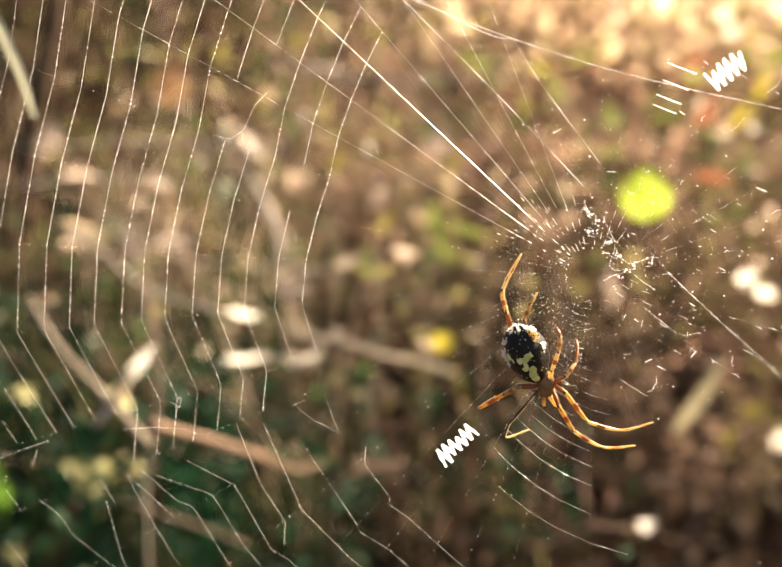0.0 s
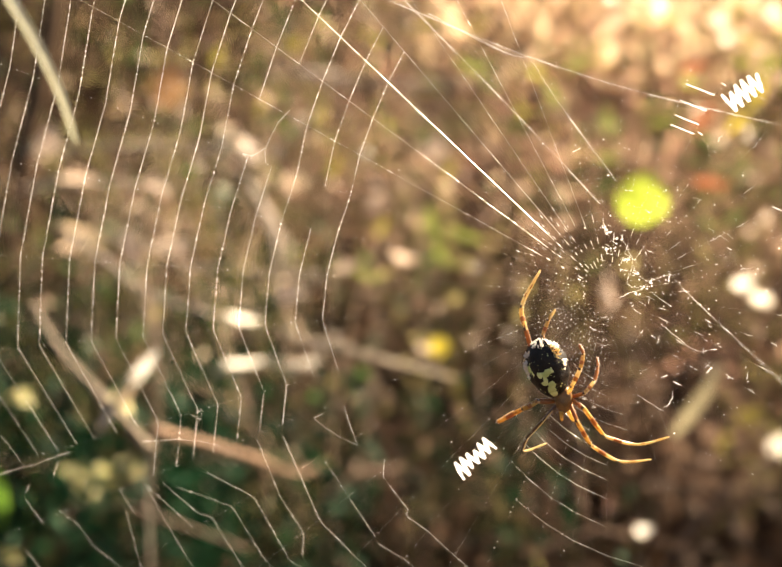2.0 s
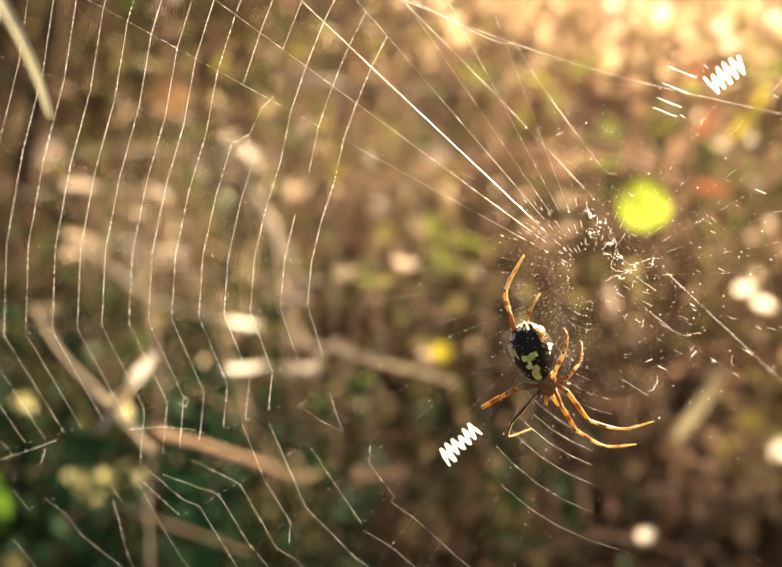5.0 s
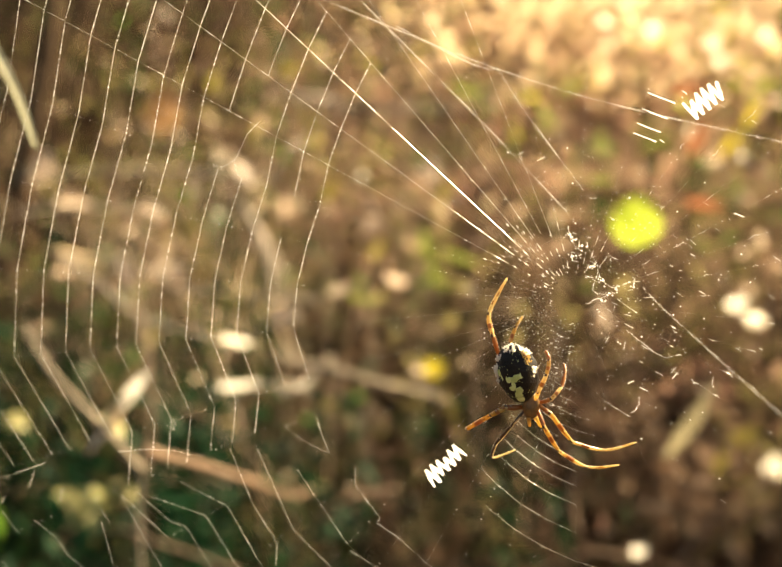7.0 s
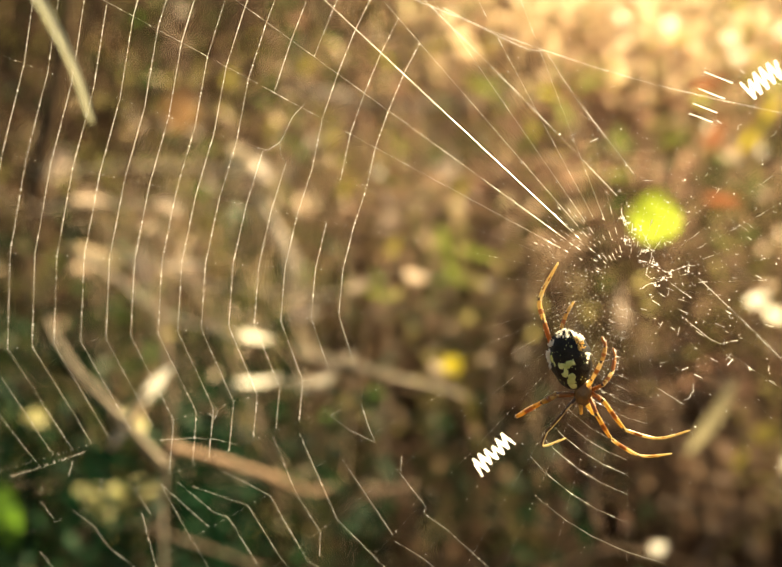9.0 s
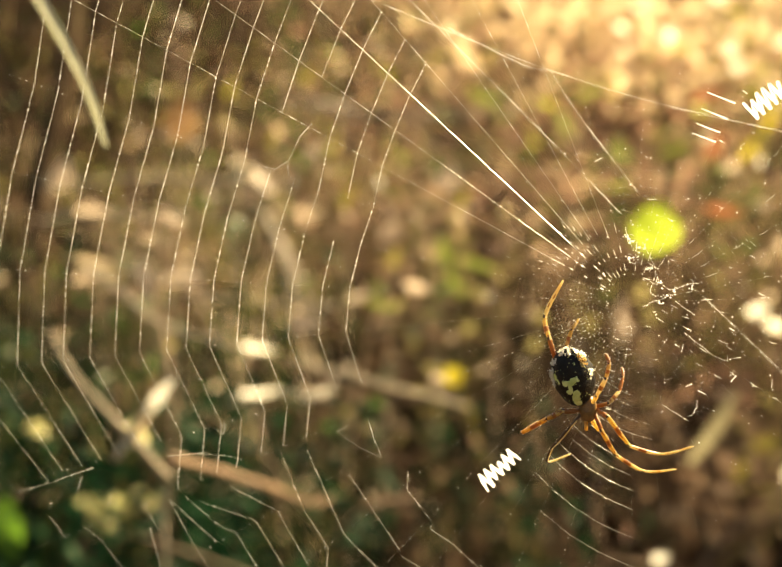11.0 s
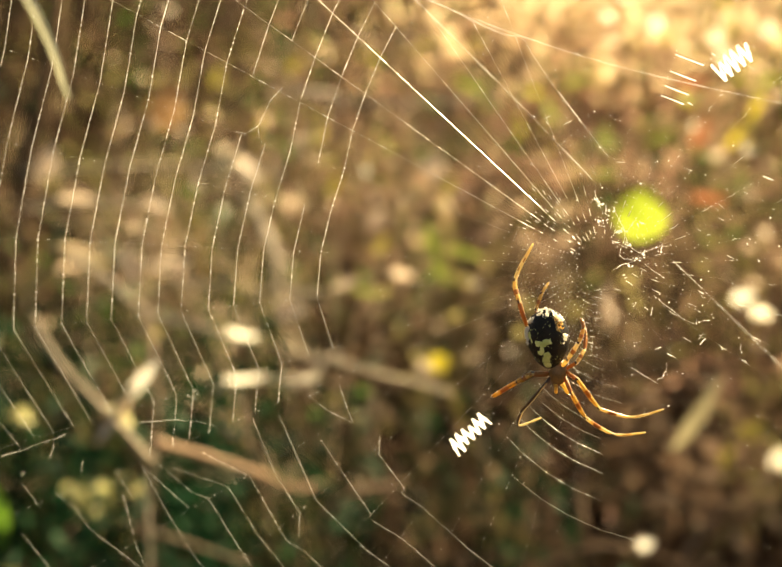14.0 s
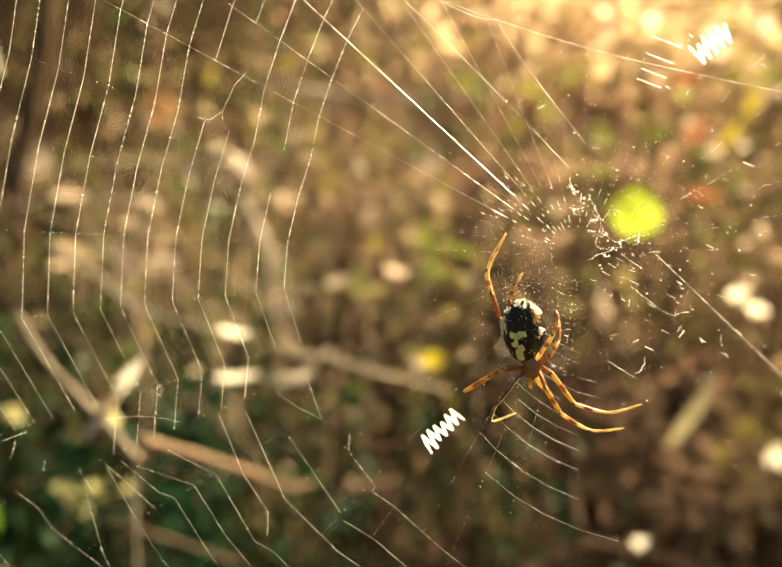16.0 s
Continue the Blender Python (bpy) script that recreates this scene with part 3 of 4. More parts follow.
one_leaf("yellow_grass_leaf", "hanging yellowish leaf blade", (0.072, 1.455, 0.164), 0.09, 0.012, (0.3, 0, -1), (0.2, -1, 0.2), OLIVE)
one_leaf("green_leaf", "mid-green herb leaf among dry grass", (0.080, 1.487, 0.344), 0.040, 0.015, (1, 0, -0.4), (-0.45, -0.75, -0.5), GREEN)
one_leaf("green_leaf", "mid-green herb leaf among dry grass", (0.053, 1.484, 0.326), 0.040, 0.018, (0.5, 0, -1), (-0.45, -0.75, -0.5), GREEN)
one_leaf("green_leaf", "mid-green herb leaf among dry grass", (-0.024, 1.331, 0.325), 0.032, 0.010, (1, 0, -0.2), (-0.45, -0.75, -0.5), GREEN)
one_leaf("green_leaf", "mid-green herb leaf among dry grass", (0.200, 1.716, 0.489), 0.040, 0.015, (0.6, 0, -1), (-0.45, -0.75, -0.5), GREEN)
one_leaf("green_leaf", "mid-green herb leaf among dry grass", (0.248, 1.824, 0.528), 0.040, 0.015, (1, 0, 0.3), (-0.45, -0.75, -0.5), GREEN)
one_leaf("green_leaf", "mid-green herb leaf among dry grass", (0.265, 1.710, 0.459), 0.036, 0.015, (0.2, 0, 1), (-0.45, -0.75, -0.5), GREEN)
one_leaf("green_leaf", "mid-green herb leaf among dry grass", (0.339, 1.710, 0.459), 0.040, 0.015, (1, 0, 0.5), (-0.45, -0.75, -0.5), GREEN)
one_leaf("green_leaf", "mid-green herb leaf among dry grass", (0.252, 1.602, 0.420), 0.032, 0.013, (1, 0, 0), (-0.45, -0.75, -0.5), GREEN)
one_leaf("green_leaf", "mid-green herb leaf among dry grass", (0.042, 1.489, 0.359), 0.040, 0.015, (-0.3, 0, 1), (-0.45, -0.75, -0.5), GREEN)
one_leaf("green_leaf", "mid-green herb leaf among dry grass", (0.108, 1.924, 0.520), 0.048, 0.015, (0.9, 0, -0.5), (-0.45, -0.75, -0.5), GREEN)
one_leaf("red_leaf", "reddish orange autumn leaf", (0.376, 1.721, 0.523), 0.040, 0.018, (1, 0, 0.3), (-0.2, -0.85, -0.3), RED)
one_leaf("red_leaf", "reddish orange autumn leaf", (0.375, 1.597, 0.391), 0.048, 0.013, (1, 0, -0.1), (-0.2, -0.85, -0.3), RED)
one_leaf("red_leaf", "reddish orange autumn leaf", (0.375, 1.661, 0.467), 0.043, 0.018, (0.4, 0, 1), (-0.2, -0.85, -0.3), RED)
one_leaf("ochre_leaf", "dull ochre autumn leaf in the grass", (-0.315, 1.920, 0.496), 0.07, 0.05, (0.4, 0, 1), (0.4, -0.7, 0.5), OCHRE)
one_leaf("yellow_leaf", "yellow sunlit leaf on a thin stalk", (0.431, 1.616, 0.499), 0.036, 0.010, (0.6, 0, 1), (-0.45, -0.75, -0.5), YELLOW)
one_leaf("yellow_leaf", "yellow sunlit leaf on a thin stalk", (0.407, 1.610, 0.467), 0.046, 0.009, (0.7, 0, 1), (-0.45, -0.75, -0.5), YELLOW)
for place in ((-0.244, 1.927, 0.537), (-0.138, 1.981, 0.554), (-0.074, 1.750, 0.399), (-0.179, 1.865, 0.474), (0.074, 1.750, 0.396), (-0.014, 1.637, 0.334)):
    one_leaf("olive_leaf", "olive-yellow leaf on a thin stalk", place, 0.032, 0.012, (0.5, 0, 1), (-0.1, -0.9, -0.2), OLIVE)
one_leaf("olive_leaf", "olive-yellow leaf on a thin stalk", (-0.100, 1.913, 0.458), 0.043, 0.020, (0.3, 0, 1), (0.4, -0.7, 0.5), OLIVE)
one_leaf("olive_leaf", "olive-yellow leaf on a thin stalk", (0.056, 2.036, 0.579), 0.051, 0.020, (1, 0, 0.2), (0.4, -0.7, 0.5), OLIVE)
one_leaf("olive_leaf", "olive-yellow leaf on a thin stalk", (0.367, 1.355, 0.175), 0.043, 0.020, (1, 0, 0.4), (0.4, -0.7, 0.5), OLIVE)
one_leaf("olive_leaf", "olive-yellow leaf on a thin stalk", (0.341, 1.352, 0.155), 0.034, 0.015, (0.2, 0, 1), (0.4, -0.7, 0.5), OLIVE)
one_leaf("olive_leaf", "olive-yellow leaf on a thin stalk", (0.129, 2.037, 0.587), 0.043, 0.020, (0.3, 0, 1), (0.4, -0.7, 0.5), OLIVE)
one_leaf("green_edge_leaf", "bright green broad leaf low on the bank", (-0.352, 1.148, 0.158), 0.06, 0.026, (0.15, 0, -1), (0.1, -1, 0.3), LIME)
one_leaf("dry_leaf", "pale curled dry leaf on a thin stalk", (-0.133, 0.702, 0.382), 0.026, 0.0065, (0.65, 0, 0.8), (-0.45, -0.75, -0.5), SUN_WHITE)
one_leaf("dry_leaf", "pale curled dry leaf on a thin stalk", (-0.145, 0.709, 0.366), 0.018, 0.007, (0.6, 0, 0.8), (-0.45, -0.75, -0.5), CREAM)
one_leaf("dry_leaf", "pale curled dry leaf on a thin stalk", (-0.125, 1.108, 0.327), 0.028, 0.009, (1, 0, -0.25), (-0.45, -0.75, -0.5), SUN_WHITE)
one_leaf("dry_leaf", "pale curled dry leaf on a thin stalk", (-0.122, 1.092, 0.293), 0.036, 0.007, (1, 0, 0.1), (-0.45, -0.75, -0.5), SUN_WHITE)
one_leaf("dry_leaf", "pale curled dry leaf on a thin stalk", (-0.076, 1.101, 0.289), 0.028, 0.008, (1, 0, 0.3), (-0.45, -0.75, -0.5), SUN_WHITE)
one_leaf("dry_leaf", "pale curled dry leaf on a thin stalk", (-0.342, 1.477, 0.406), 0.042, 0.014, (1, 0, 0), (-0.45, -0.75, -0.5), PALE)
one_leaf("dry_leaf", "pale curled dry leaf on a thin stalk", (-0.307, 1.368, 0.361), 0.06, 0.015, (1, 0, -0.25), (-0.45, -0.75, -0.5), CREAM)
one_leaf("dry_leaf", "pale curled dry leaf on a thin stalk", (-0.227, 1.386, 0.347), 0.042, 0.016, (1, 0, 0.1), (0.3, -0.75, 0.3), PALE)
one_leaf("dry_leaf", "pale curled dry leaf on a thin stalk", (-0.244, 1.397, 0.408), 0.03, 0.016, (1, 0, -0.4), (0.5, -0.6, 0.6), PALE)
one_leaf("dry_leaf", "pale curled dry leaf on a thin stalk", (-0.248, 1.286, 0.356), 0.045, 0.014, (0.35, 0, -1), (0.3, -0.75, 0.3), PALE)
one_leaf("dry_leaf", "pale curled dry leaf on a thin stalk", (-0.129, 1.796, 0.372), 0.04, 0.025, (1, 0, 0.1), (-0.45, -0.75, -0.5), PALE)
one_leaf("dry_leaf", "pale curled dry leaf on a thin stalk", (-0.099, 1.279, 0.316), 0.035, 0.017, (1, 0, 0.2), (0.5, -0.6, 0.6), PALE)
one_leaf("dry_leaf", "pale curled dry leaf on a thin stalk", (-0.046, 1.333, 0.334), 0.028, 0.009, (1, 0, 0.3), (0.3, -0.75, 0.3), PALE)
one_leaf("dry_leaf", "pale curled dry leaf on a thin stalk", (0.010, 1.334, 0.343), 0.026, 0.013, (1, 0, -0.2), (-0.45, -0.75, -0.5), PALE)
one_leaf("dry_leaf", "pale curled dry leaf on a thin stalk", (0.053, 1.704, 0.425), 0.035, 0.03, (0.3, 0, 1), (0.5, -0.6, 0.6), PALE)
one_leaf("dry_leaf", "pale curled dry leaf on a thin stalk", (-0.018, 1.692, 0.358), 0.03, 0.02, (1, 0, 0.4), (0.5, -0.6, 0.6), PALE)
one_leaf("dry_leaf", "pale curled dry leaf on a thin stalk", (-0.166, 1.603, 0.427), 0.04, 0.02, (0.7, 0, -1), (0.5, -0.6, 0.6), PALE)
one_leaf("dry_leaf", "pale curled dry leaf on a thin stalk", (-0.381, 1.505, 0.445), 0.04, 0.022, (0.4, 0, 1), (0.5, -0.6, 0.6), PALE)
one_leaf("dry_leaf", "pale curled dry leaf on a thin stalk", (-0.120, 1.339, 0.368), 0.06, 0.012, (0.35, 0, -1), (0.5, -0.6, 0.6), PALE)
one_leaf("dry_leaf", "pale curled dry leaf on a thin stalk", (-0.101, 1.821, 0.512), 0.09, 0.022, (1, 0, -0.1), (0.5, -0.6, 0.6), PALE)
# Bright sun glints, put in as white leaves on stalks.
one_leaf("glint_leaf", "white dry leaf on a thin stalk, standing for a sun glint", (0.350, 1.340, 0.317), 0.022, 0.016, (1, 0, 0.2), (-0.45, -0.75, -0.5), SUN_WHITE)
one_leaf("glint_leaf", "white dry leaf on a thin stalk, standing for a sun glint", (0.368, 1.337, 0.301), 0.022, 0.016, (1, 0, -0.4), (-0.45, -0.75, -0.5), SUN_WHITE)
one_leaf("glint_leaf", "white dry leaf on a thin stalk, standing for a sun glint", (0.221, 1.145, 0.130), 0.015, 0.014, (1, 0, 0.1), (-0.45, -0.75, -0.5), SUN_WHITE)
one_leaf("glint_leaf", "white dry leaf on a thin stalk, standing for a sun glint", (0.456, 1.936, 0.587), 0.022, 0.019, (0.4, 0, 1), (-0.45, -0.75, -0.5), SUN_WHITE)
one_leaf("glint_leaf", "white dry leaf on a thin stalk, standing for a sun glint", (0.371, 1.939, 0.605), 0.022, 0.019, (1, 0, 0.2), (-0.45, -0.75, -0.5), SUN_WHITE)
one_leaf("glint_leaf", "white dry leaf on a thin stalk, standing for a sun glint", (0.529, 1.937, 0.595), 0.021, 0.017, (1, 0, 0.3), (-0.45, -0.75, -0.5), SUN_WHITE)
one_leaf("glint_leaf", "white dry leaf on a thin stalk, standing for a sun glint", (0.419, 1.607, 0.448), 0.012, 0.011, (1, 0, 0), (-0.45, -0.75, -0.5), SUN_WHITE)
one_leaf("glint_leaf", "white dry leaf on a thin stalk, standing for a sun glint", (0.396, 1.350, 0.145), 0.028, 0.022, (0.3, 0, 1), (-0.45, -0.75, -0.5), SUN_WHITE)
one_leaf("glint_leaf", "white dry leaf on a thin stalk, standing for a sun glint", (0.466, 1.931, 0.560), 0.019, 0.017, (1, 0, 0.3), (-0.45, -0.75, -0.5), SUN_WHITE)
one_leaf("glint_leaf", "white dry leaf on a thin stalk, standing for a sun glint", (0.380, 1.712, 0.471), 0.012, 0.011, (1, 0, 0.3), (-0.45, -0.75, -0.5), SUN_WHITE)
one_leaf("glint_leaf", "white dry leaf on a thin stalk, standing for a sun glint", (-0.030, 1.703, 0.419), 0.011, 0.010, (1, 0, 0.3), (-0.45, -0.75, -0.5), SUN_WHITE)
seed_head("seeding_weed", "pale beige seed head on a thin dry stalk", (0.205, 1.280, 0.314), (0.007, 0.007, 0.024), PALE, "seed head")
seed_head("podded_weed", "pale beige seed head on a thin dry stalk", (0.146, 0.880, 0.243), (0.003, 0.003, 0.009), ROSY, "seed pod")
seed_head("podded_weed", "pale beige seed head on a thin dry stalk", (-0.193, 1.606, 0.444), (0.014, 0.014, 0.014), TWIG, "seed pod")
seed_head("budding_weed", "pale yellow-green bud on a thin stalk", (-0.313, 1.116, 0.258), (0.011, 0.009, 0.009), BUD, "flower bud")
seed_head("budding_weed", "pale yellow-green bud on a thin stalk", (-0.244, 1.105, 0.193), (0.011, 0.009, 0.009), BUD, "flower bud")
seed_head("budding_weed", "pale yellow-green bud on a thin stalk", (-0.224, 1.106, 0.198), (0.011, 0.009, 0.009), BUD, "flower bud")
seed_head("budding_weed", "pale yellow-green bud on a thin stalk", (-0.260, 1.103, 0.180), (0.011, 0.009, 0.009), BUD, "flower bud")
seed_head("budding_weed", "pale yellow-green bud on a thin stalk", (-0.269, 1.105, 0.195), (0.011, 0.009, 0.009), BUD, "flower bud")
seed_head("budding_weed", "pale yellow-green bud on a thin stalk", (-0.325, 1.093, 0.125), (0.011, 0.009, 0.009), BUD, "flower bud")
seed_head("budding_weed", "pale yellow-green bud on a thin stalk", (-0.159, 0.776, 0.344), (0.008, 0.008, 0.008), BUD, "flower bud")

# ---- the orb web: its own axes, millimetres from the hub (right, up, towards the open side) ----
WEB = Matrix(((0.97836, -0.01828, -0.20612, 0.0365), (-0.20693, -0.08643, -0.97453, 0.2273), (0.0, 0.99609, -0.08834, 0.5096), (0, 0, 0, 1)))
rng = random.Random(21)


def on_web(r, angle, lift=0.0):
    a = radians(angle)
    return Vector((r * math.cos(a), r * math.sin(a), lift)) * 0.001


def droplet(centre, size):
    """A droplet's bright open shell, bulging to the open side of the web."""
    verts = [tuple(centre + Vector((0, 0, size * 0.9)))]
    for ring, depth in ((0.7, 0.6), (1.0, -0.1)):
        for k in range(6):
            a = k * math.pi / 3
            verts.append(tuple(centre + Vector((math.cos(a) * ring, math.sin(a) * ring, depth)) * size))
    faces = []
    for k in range(6):
        n = (k + 1) % 6
        faces += [(0, 1 + k, 1 + n), (1 + k, 7 + k, 7 + n, 1 + n)]
    return verts, faces


def thread(points, radius, wander=0.35):
    """A silk thread through points (metres), of uneven thickness."""
    line = [Vector(p) for p in points]
    fine = [line[0]]
    for a, b in zip(line, line[1:]):
        n = max(1, int((b - a).length / 0.004))
        fine += [a.lerp(b, (k + 1) / n) for k in range(n)]
    return tube(fine, [radius * (1 + wander * rng.uniform(-1, 1)) for _ in fine], 5)


def coated(points, width, open_side=Vector((0, 0, 1))):
    """A glue-coated spiral thread: a thin open half-round along the points, bulging to the open side."""
    verts, faces = [], []
    points = [Vector(p) for p in points]
    fine = [points[0]]
    for a, b in zip(points, points[1:]):
        n = max(1, int((b - a).length / 0.002))
        fine += [a.lerp(b, (k + 1) / n) for k in range(n)]
    for i, p in enumerate(fine):
        ahead = (fine[min(i + 1, len(fine) - 1)] - fine[max(i - 1, 0)]).normalized()
        across = ahead.cross(open_side).normalized()
        w = width * rng.choice((0.35, 0.6, 0.8, 1.0, 1.2))
        verts += [tuple(p - across * w), tuple(p - across * w * 0.5 + open_side * w * 0.8), tuple(p + across * w * 0.5 + open_side * w * 0.8), tuple(p + across * w)]
        if i:
            o = 4 * i
            faces += [(o - 4, o - 3, o + 1, o), (o - 3, o - 2, o + 2, o + 1), (o - 2, o - 1, o + 3, o + 2)]
    return verts, faces


def droplets(points, every, size, parent):
    """Sticky droplets strung along a thread, unevenly."""
    pieces = []
    for a, b in zip(points, points[1:]):
        a, b = Vector(a), Vector(b)
        d, length = rng.uniform(0, every), (b - a).length
        while d < length:
            if every < 0.0012 and rng.random() < 0.6:
                run = min(length - d, every * rng.uniform(0.4, 1.5))
                pieces.append(coated([a.lerp(b, d / length), a.lerp(b, (d + run) / length)], size * rng.uniform(0.26, 0.46)))
                d += run
            else:
                pieces.append(droplet(a.lerp(b, d / length), size * rng.choice((0.45, 0.6, 0.7, 0.9, 1.1))))
            d += every * rng.uniform(0.45, 1.6)
    if pieces:
        tagged(part("dew", joined(pieces), DROP, parent), kind="stuff")


# angle of each radial thread and how far the spiral bulges there
RADIALS = [(4, 1), (13, 1), (22, 1), (31, 1), (40, 1), (49, 1), (57.4, 1), (65, 1), (72.5, 1), (80, 1), (88, 1), (96, 1), (104, 1), (111, 1), (118, 1),
           (124.5, 1.1), (130.8, 1.08), (136.9, 1.045), (144.2, 1.01), (151.9, 0.985), (160.6, 0.96), (169.2, 0.973), (178.5, 1.0),
           (187.7, 1.03), (198.7, 1.004), (204.8, 1.068), (212.6, 1.105), (221, 1.135), (229, 1.16), (235.2, 1.15), (242, 1.165), (248, 1.18),
           (256, 1.05), (263, 1.0), (270.4, 1), (278, 1), (286, 1), (293, 1), (300, 1), (308, 1), (317, 1), (326, 1), (335, 1), (345, 1), (355, 1)]
orb_web = tagged(new("orb_web"), "dew-flecked orb web of fine white silk with zigzag bands", "spider web")
orb_web.matrix_world = WEB
REACH = {136.9: 0.075, 144.2: 0.024, 130.8: 0.032, 124.5: 0.018, 151.9: 0.014}
for angle, _ in RADIALS:
    upper = 110 < angle < 156
    end, begin = (130 if 120 < angle < 246 else 78), (13.2 if upper else 6.5 if angle < 180 else 8.5)
    stops, thick, r = [], [], begin
    while r < end:
        stops.append(on_web(r, angle))
        base = REACH.get(angle, 0.014 if upper else 0.004 if 156 < angle < 262 else 0.003)
        thick.append((0.06 if upper and r < 14.6 else base * (1.0 if r < 42 else 0.55)) * rng.uniform(0.7, 1.3) * 0.001)
        r += rng.uniform(1.5, 3.2)
    strand = part("radial_thread", tube(stops, thick, 5), SILK, orb_web)
    droplets([stops[0], stops[-1]], 0.00115 if upper else 0.0022 if angle < 262 else 0.006, 0.00009 if angle < 262 else 0.00005, strand)
    # short thick bits that stand for glints along these radial threads
    if angle > 322 or angle < 60:
        bits, r = [], rng.uniform(7, 16)
        while r < 52:
            dash = rng.uniform(0.6, 1.9)
            bits.append(tube([on_web(r, angle), on_web(r + dash / 2, angle + rng.uniform(-0.6, 0.6)), on_web(r + dash, angle)], [0.00003, 0.00006, 0.00003], 5))
            r += dash + rng.uniform(3, 16)
        tagged(part("taut_silk", joined(bits), SILK, strand), kind="stuff")
    # glints near the hub, put in as short thick dashes
    if upper or 60 < angle < 118:
        r = rng.uniform(5, 7)
        while r < 12.5:
            dash = rng.uniform(0.6, 1.6)
            part("radial_thread", tube([on_web(r, angle), on_web(r + dash / 2, angle, 0.03), on_web(r + dash, angle)], [0.00004, 0.00008, 0.00004], 5), SILK, orb_web)
            r += dash + rng.uniform(1.2, 3.0)


def spiral(r, first, last, radius, beads, size, name="spiral_thread", gaps=(), slack=0.0, scaled=True, glue=False):
    """One turn of the spiral from the radial number first to last, in straight bits from radial to radial, with missing bits."""
    run = []
    for k in range(first, last + 1):
        a, bulge = RADIALS[k % len(RADIALS)]
        if not run or k - 1 in gaps:
            run = []
        if scaled == "skew":
            bulge = 1 + 0.0065 * (a - 256)
        elif not scaled:
            bulge = 1
        elif 190 < a < 215:
            bulge -= 0.0008 * (r - 72)
        run.append(on_web(r * bulge + slack * rng.uniform(-1, 1), a))
        if (k in gaps or k == last) and len(run) > 1:
            if glue:
                strand = part(name, coated(run, radius * 0.001), FINE_SILK if radius < 0.029 or name == "spiral_thread" and r > 45 else DROP, orb_web)
            else:
                strand = part(name, thread(run, radius * 0.001, 0.3), SILK, orb_web)
            droplets(run, beads, size, strand)
            run = []


GAPS = {1: (20,), 2: (27,), 3: (18, 19), 4: (19,), 10: (17,)}
TURNS = (49.8, 54.8, 60.4, 65.3, 70.1, 75.3, 79.8, 83.6, 88.9, 93.8, 98.8, 104.2, 108.6, 113.6, 118.5)
for m, r in enumerate(TURNS):
    spiral(r, 16, 23, rng.uniform(0.023, 0.032), 0.0008, 0.00015, glue=True, gaps=GAPS.get(m, ()))
    spiral(r, 23, 25 if 2 <= m <= 8 else 24, rng.uniform(0.020, 0.028), 0.00085, 0.00012, glue=True)
# where the lower spiral is torn, its ends hang from thread to thread (millimetres on the web)
TORN_OUTER = ([(-120.9, -26.6), (-111.8, -39.0)], [(-112.1, -46.4), (-108.8, -51.2)], [(-105.4, -47.9), (-101.4, -50.8), (-98.5, -55.1), (-92.9, -59.4), (-84, -66)],
              [(-92.4, -42.3), (-89.4, -47.6)], [(-86.9, -41.2), (-82.2, -50.7), (-78.0, -58.3), (-74, -64)], [(-86.9, -41.2), (-77.8, -49.4)],
              [(-113.1, -57.2), (-106.5, -66)], [(-91.2, -47.2), (-88.9, -59.1), (-86, -66)], [(-118.3, -41.7), (-111.0, -39.2), (-102.0, -35.7)],
              [(-104.5, -37.6), (-105.9, -41.3)], [(-111.3, -43.2), (-112.0, -44.8)], [(-98.8, -40.9), (-99.5, -43.5)])
TORN_INNER = ([(-83.6, -40.5), (-76.8, -46.2), (-73.8, -47.1), (-67.8, -57.6), (-63, -65)], [(-80.6, -41.3), (-69.7, -44.5), (-64.2, -54.2), (-58, -62)],
              [(-74.4, -37.9), (-65.3, -42.2), (-58.7, -54.8), (-55.3, -56.6), (-49, -63)], [(-64.3, -30.1), (-60.2, -41.6), (-55.8, -48.9), (-56.2, -53.6)],
              [(-59.0, -29.8), (-52.5, -46.2), (-43.1, -55.7), (-34, -62)], [(-51.2, -34.1), (-42.0, -48.5)], [(-41.7, -49.7), (-36.3, -52.8), (-28, -60)],
              [(-40.0, -32.9), (-40.3, -36.4), (-35.7, -42.6), (-36.2, -43.8), (-32.4, -46.3), (-23.6, -54.2), (-16, -60)],
              [(-86.8, -32.5), (-80.0, -31.6), (-75.0, -31.7), (-71.1, -32.5)])
for points in TORN_OUTER + TORN_INNER:
    line = [Vector((x, y, 0)) * 0.001 for x, y in points]
    strand = part("spiral_thread", coated(line, 0.000024), FINE_SILK, orb_web)
    droplets(line, 0.00085, 0.00011, strand)
for r in (15.2, 17.0, 19.2, 21.6, 24.0, 26.4, 28.7, 31.2, 34.5, 39.4, 44.5):
    spiral(r, rng.choice((30, 30, 31)), rng.choice((33, 34, 35)), 0.009 if r < 21 else rng.uniform(0.010, 0.020), 0.0008, 0.00008, scaled="skew")
for r in (30.4, 32.1, 34.6, 37.4):
    spiral(r, 7, 8, 0.13, 0.0012, 0.00008, scaled=False, glue=True)
for m in range(9):
    spiral(5.0 + 1.35 * m, 18, 34, 0.0022, 0.00125, 0.00007, "hub_thread", gaps=[k for k in range(45) if rng.random() < 0.15], slack=0.12, scaled=False)
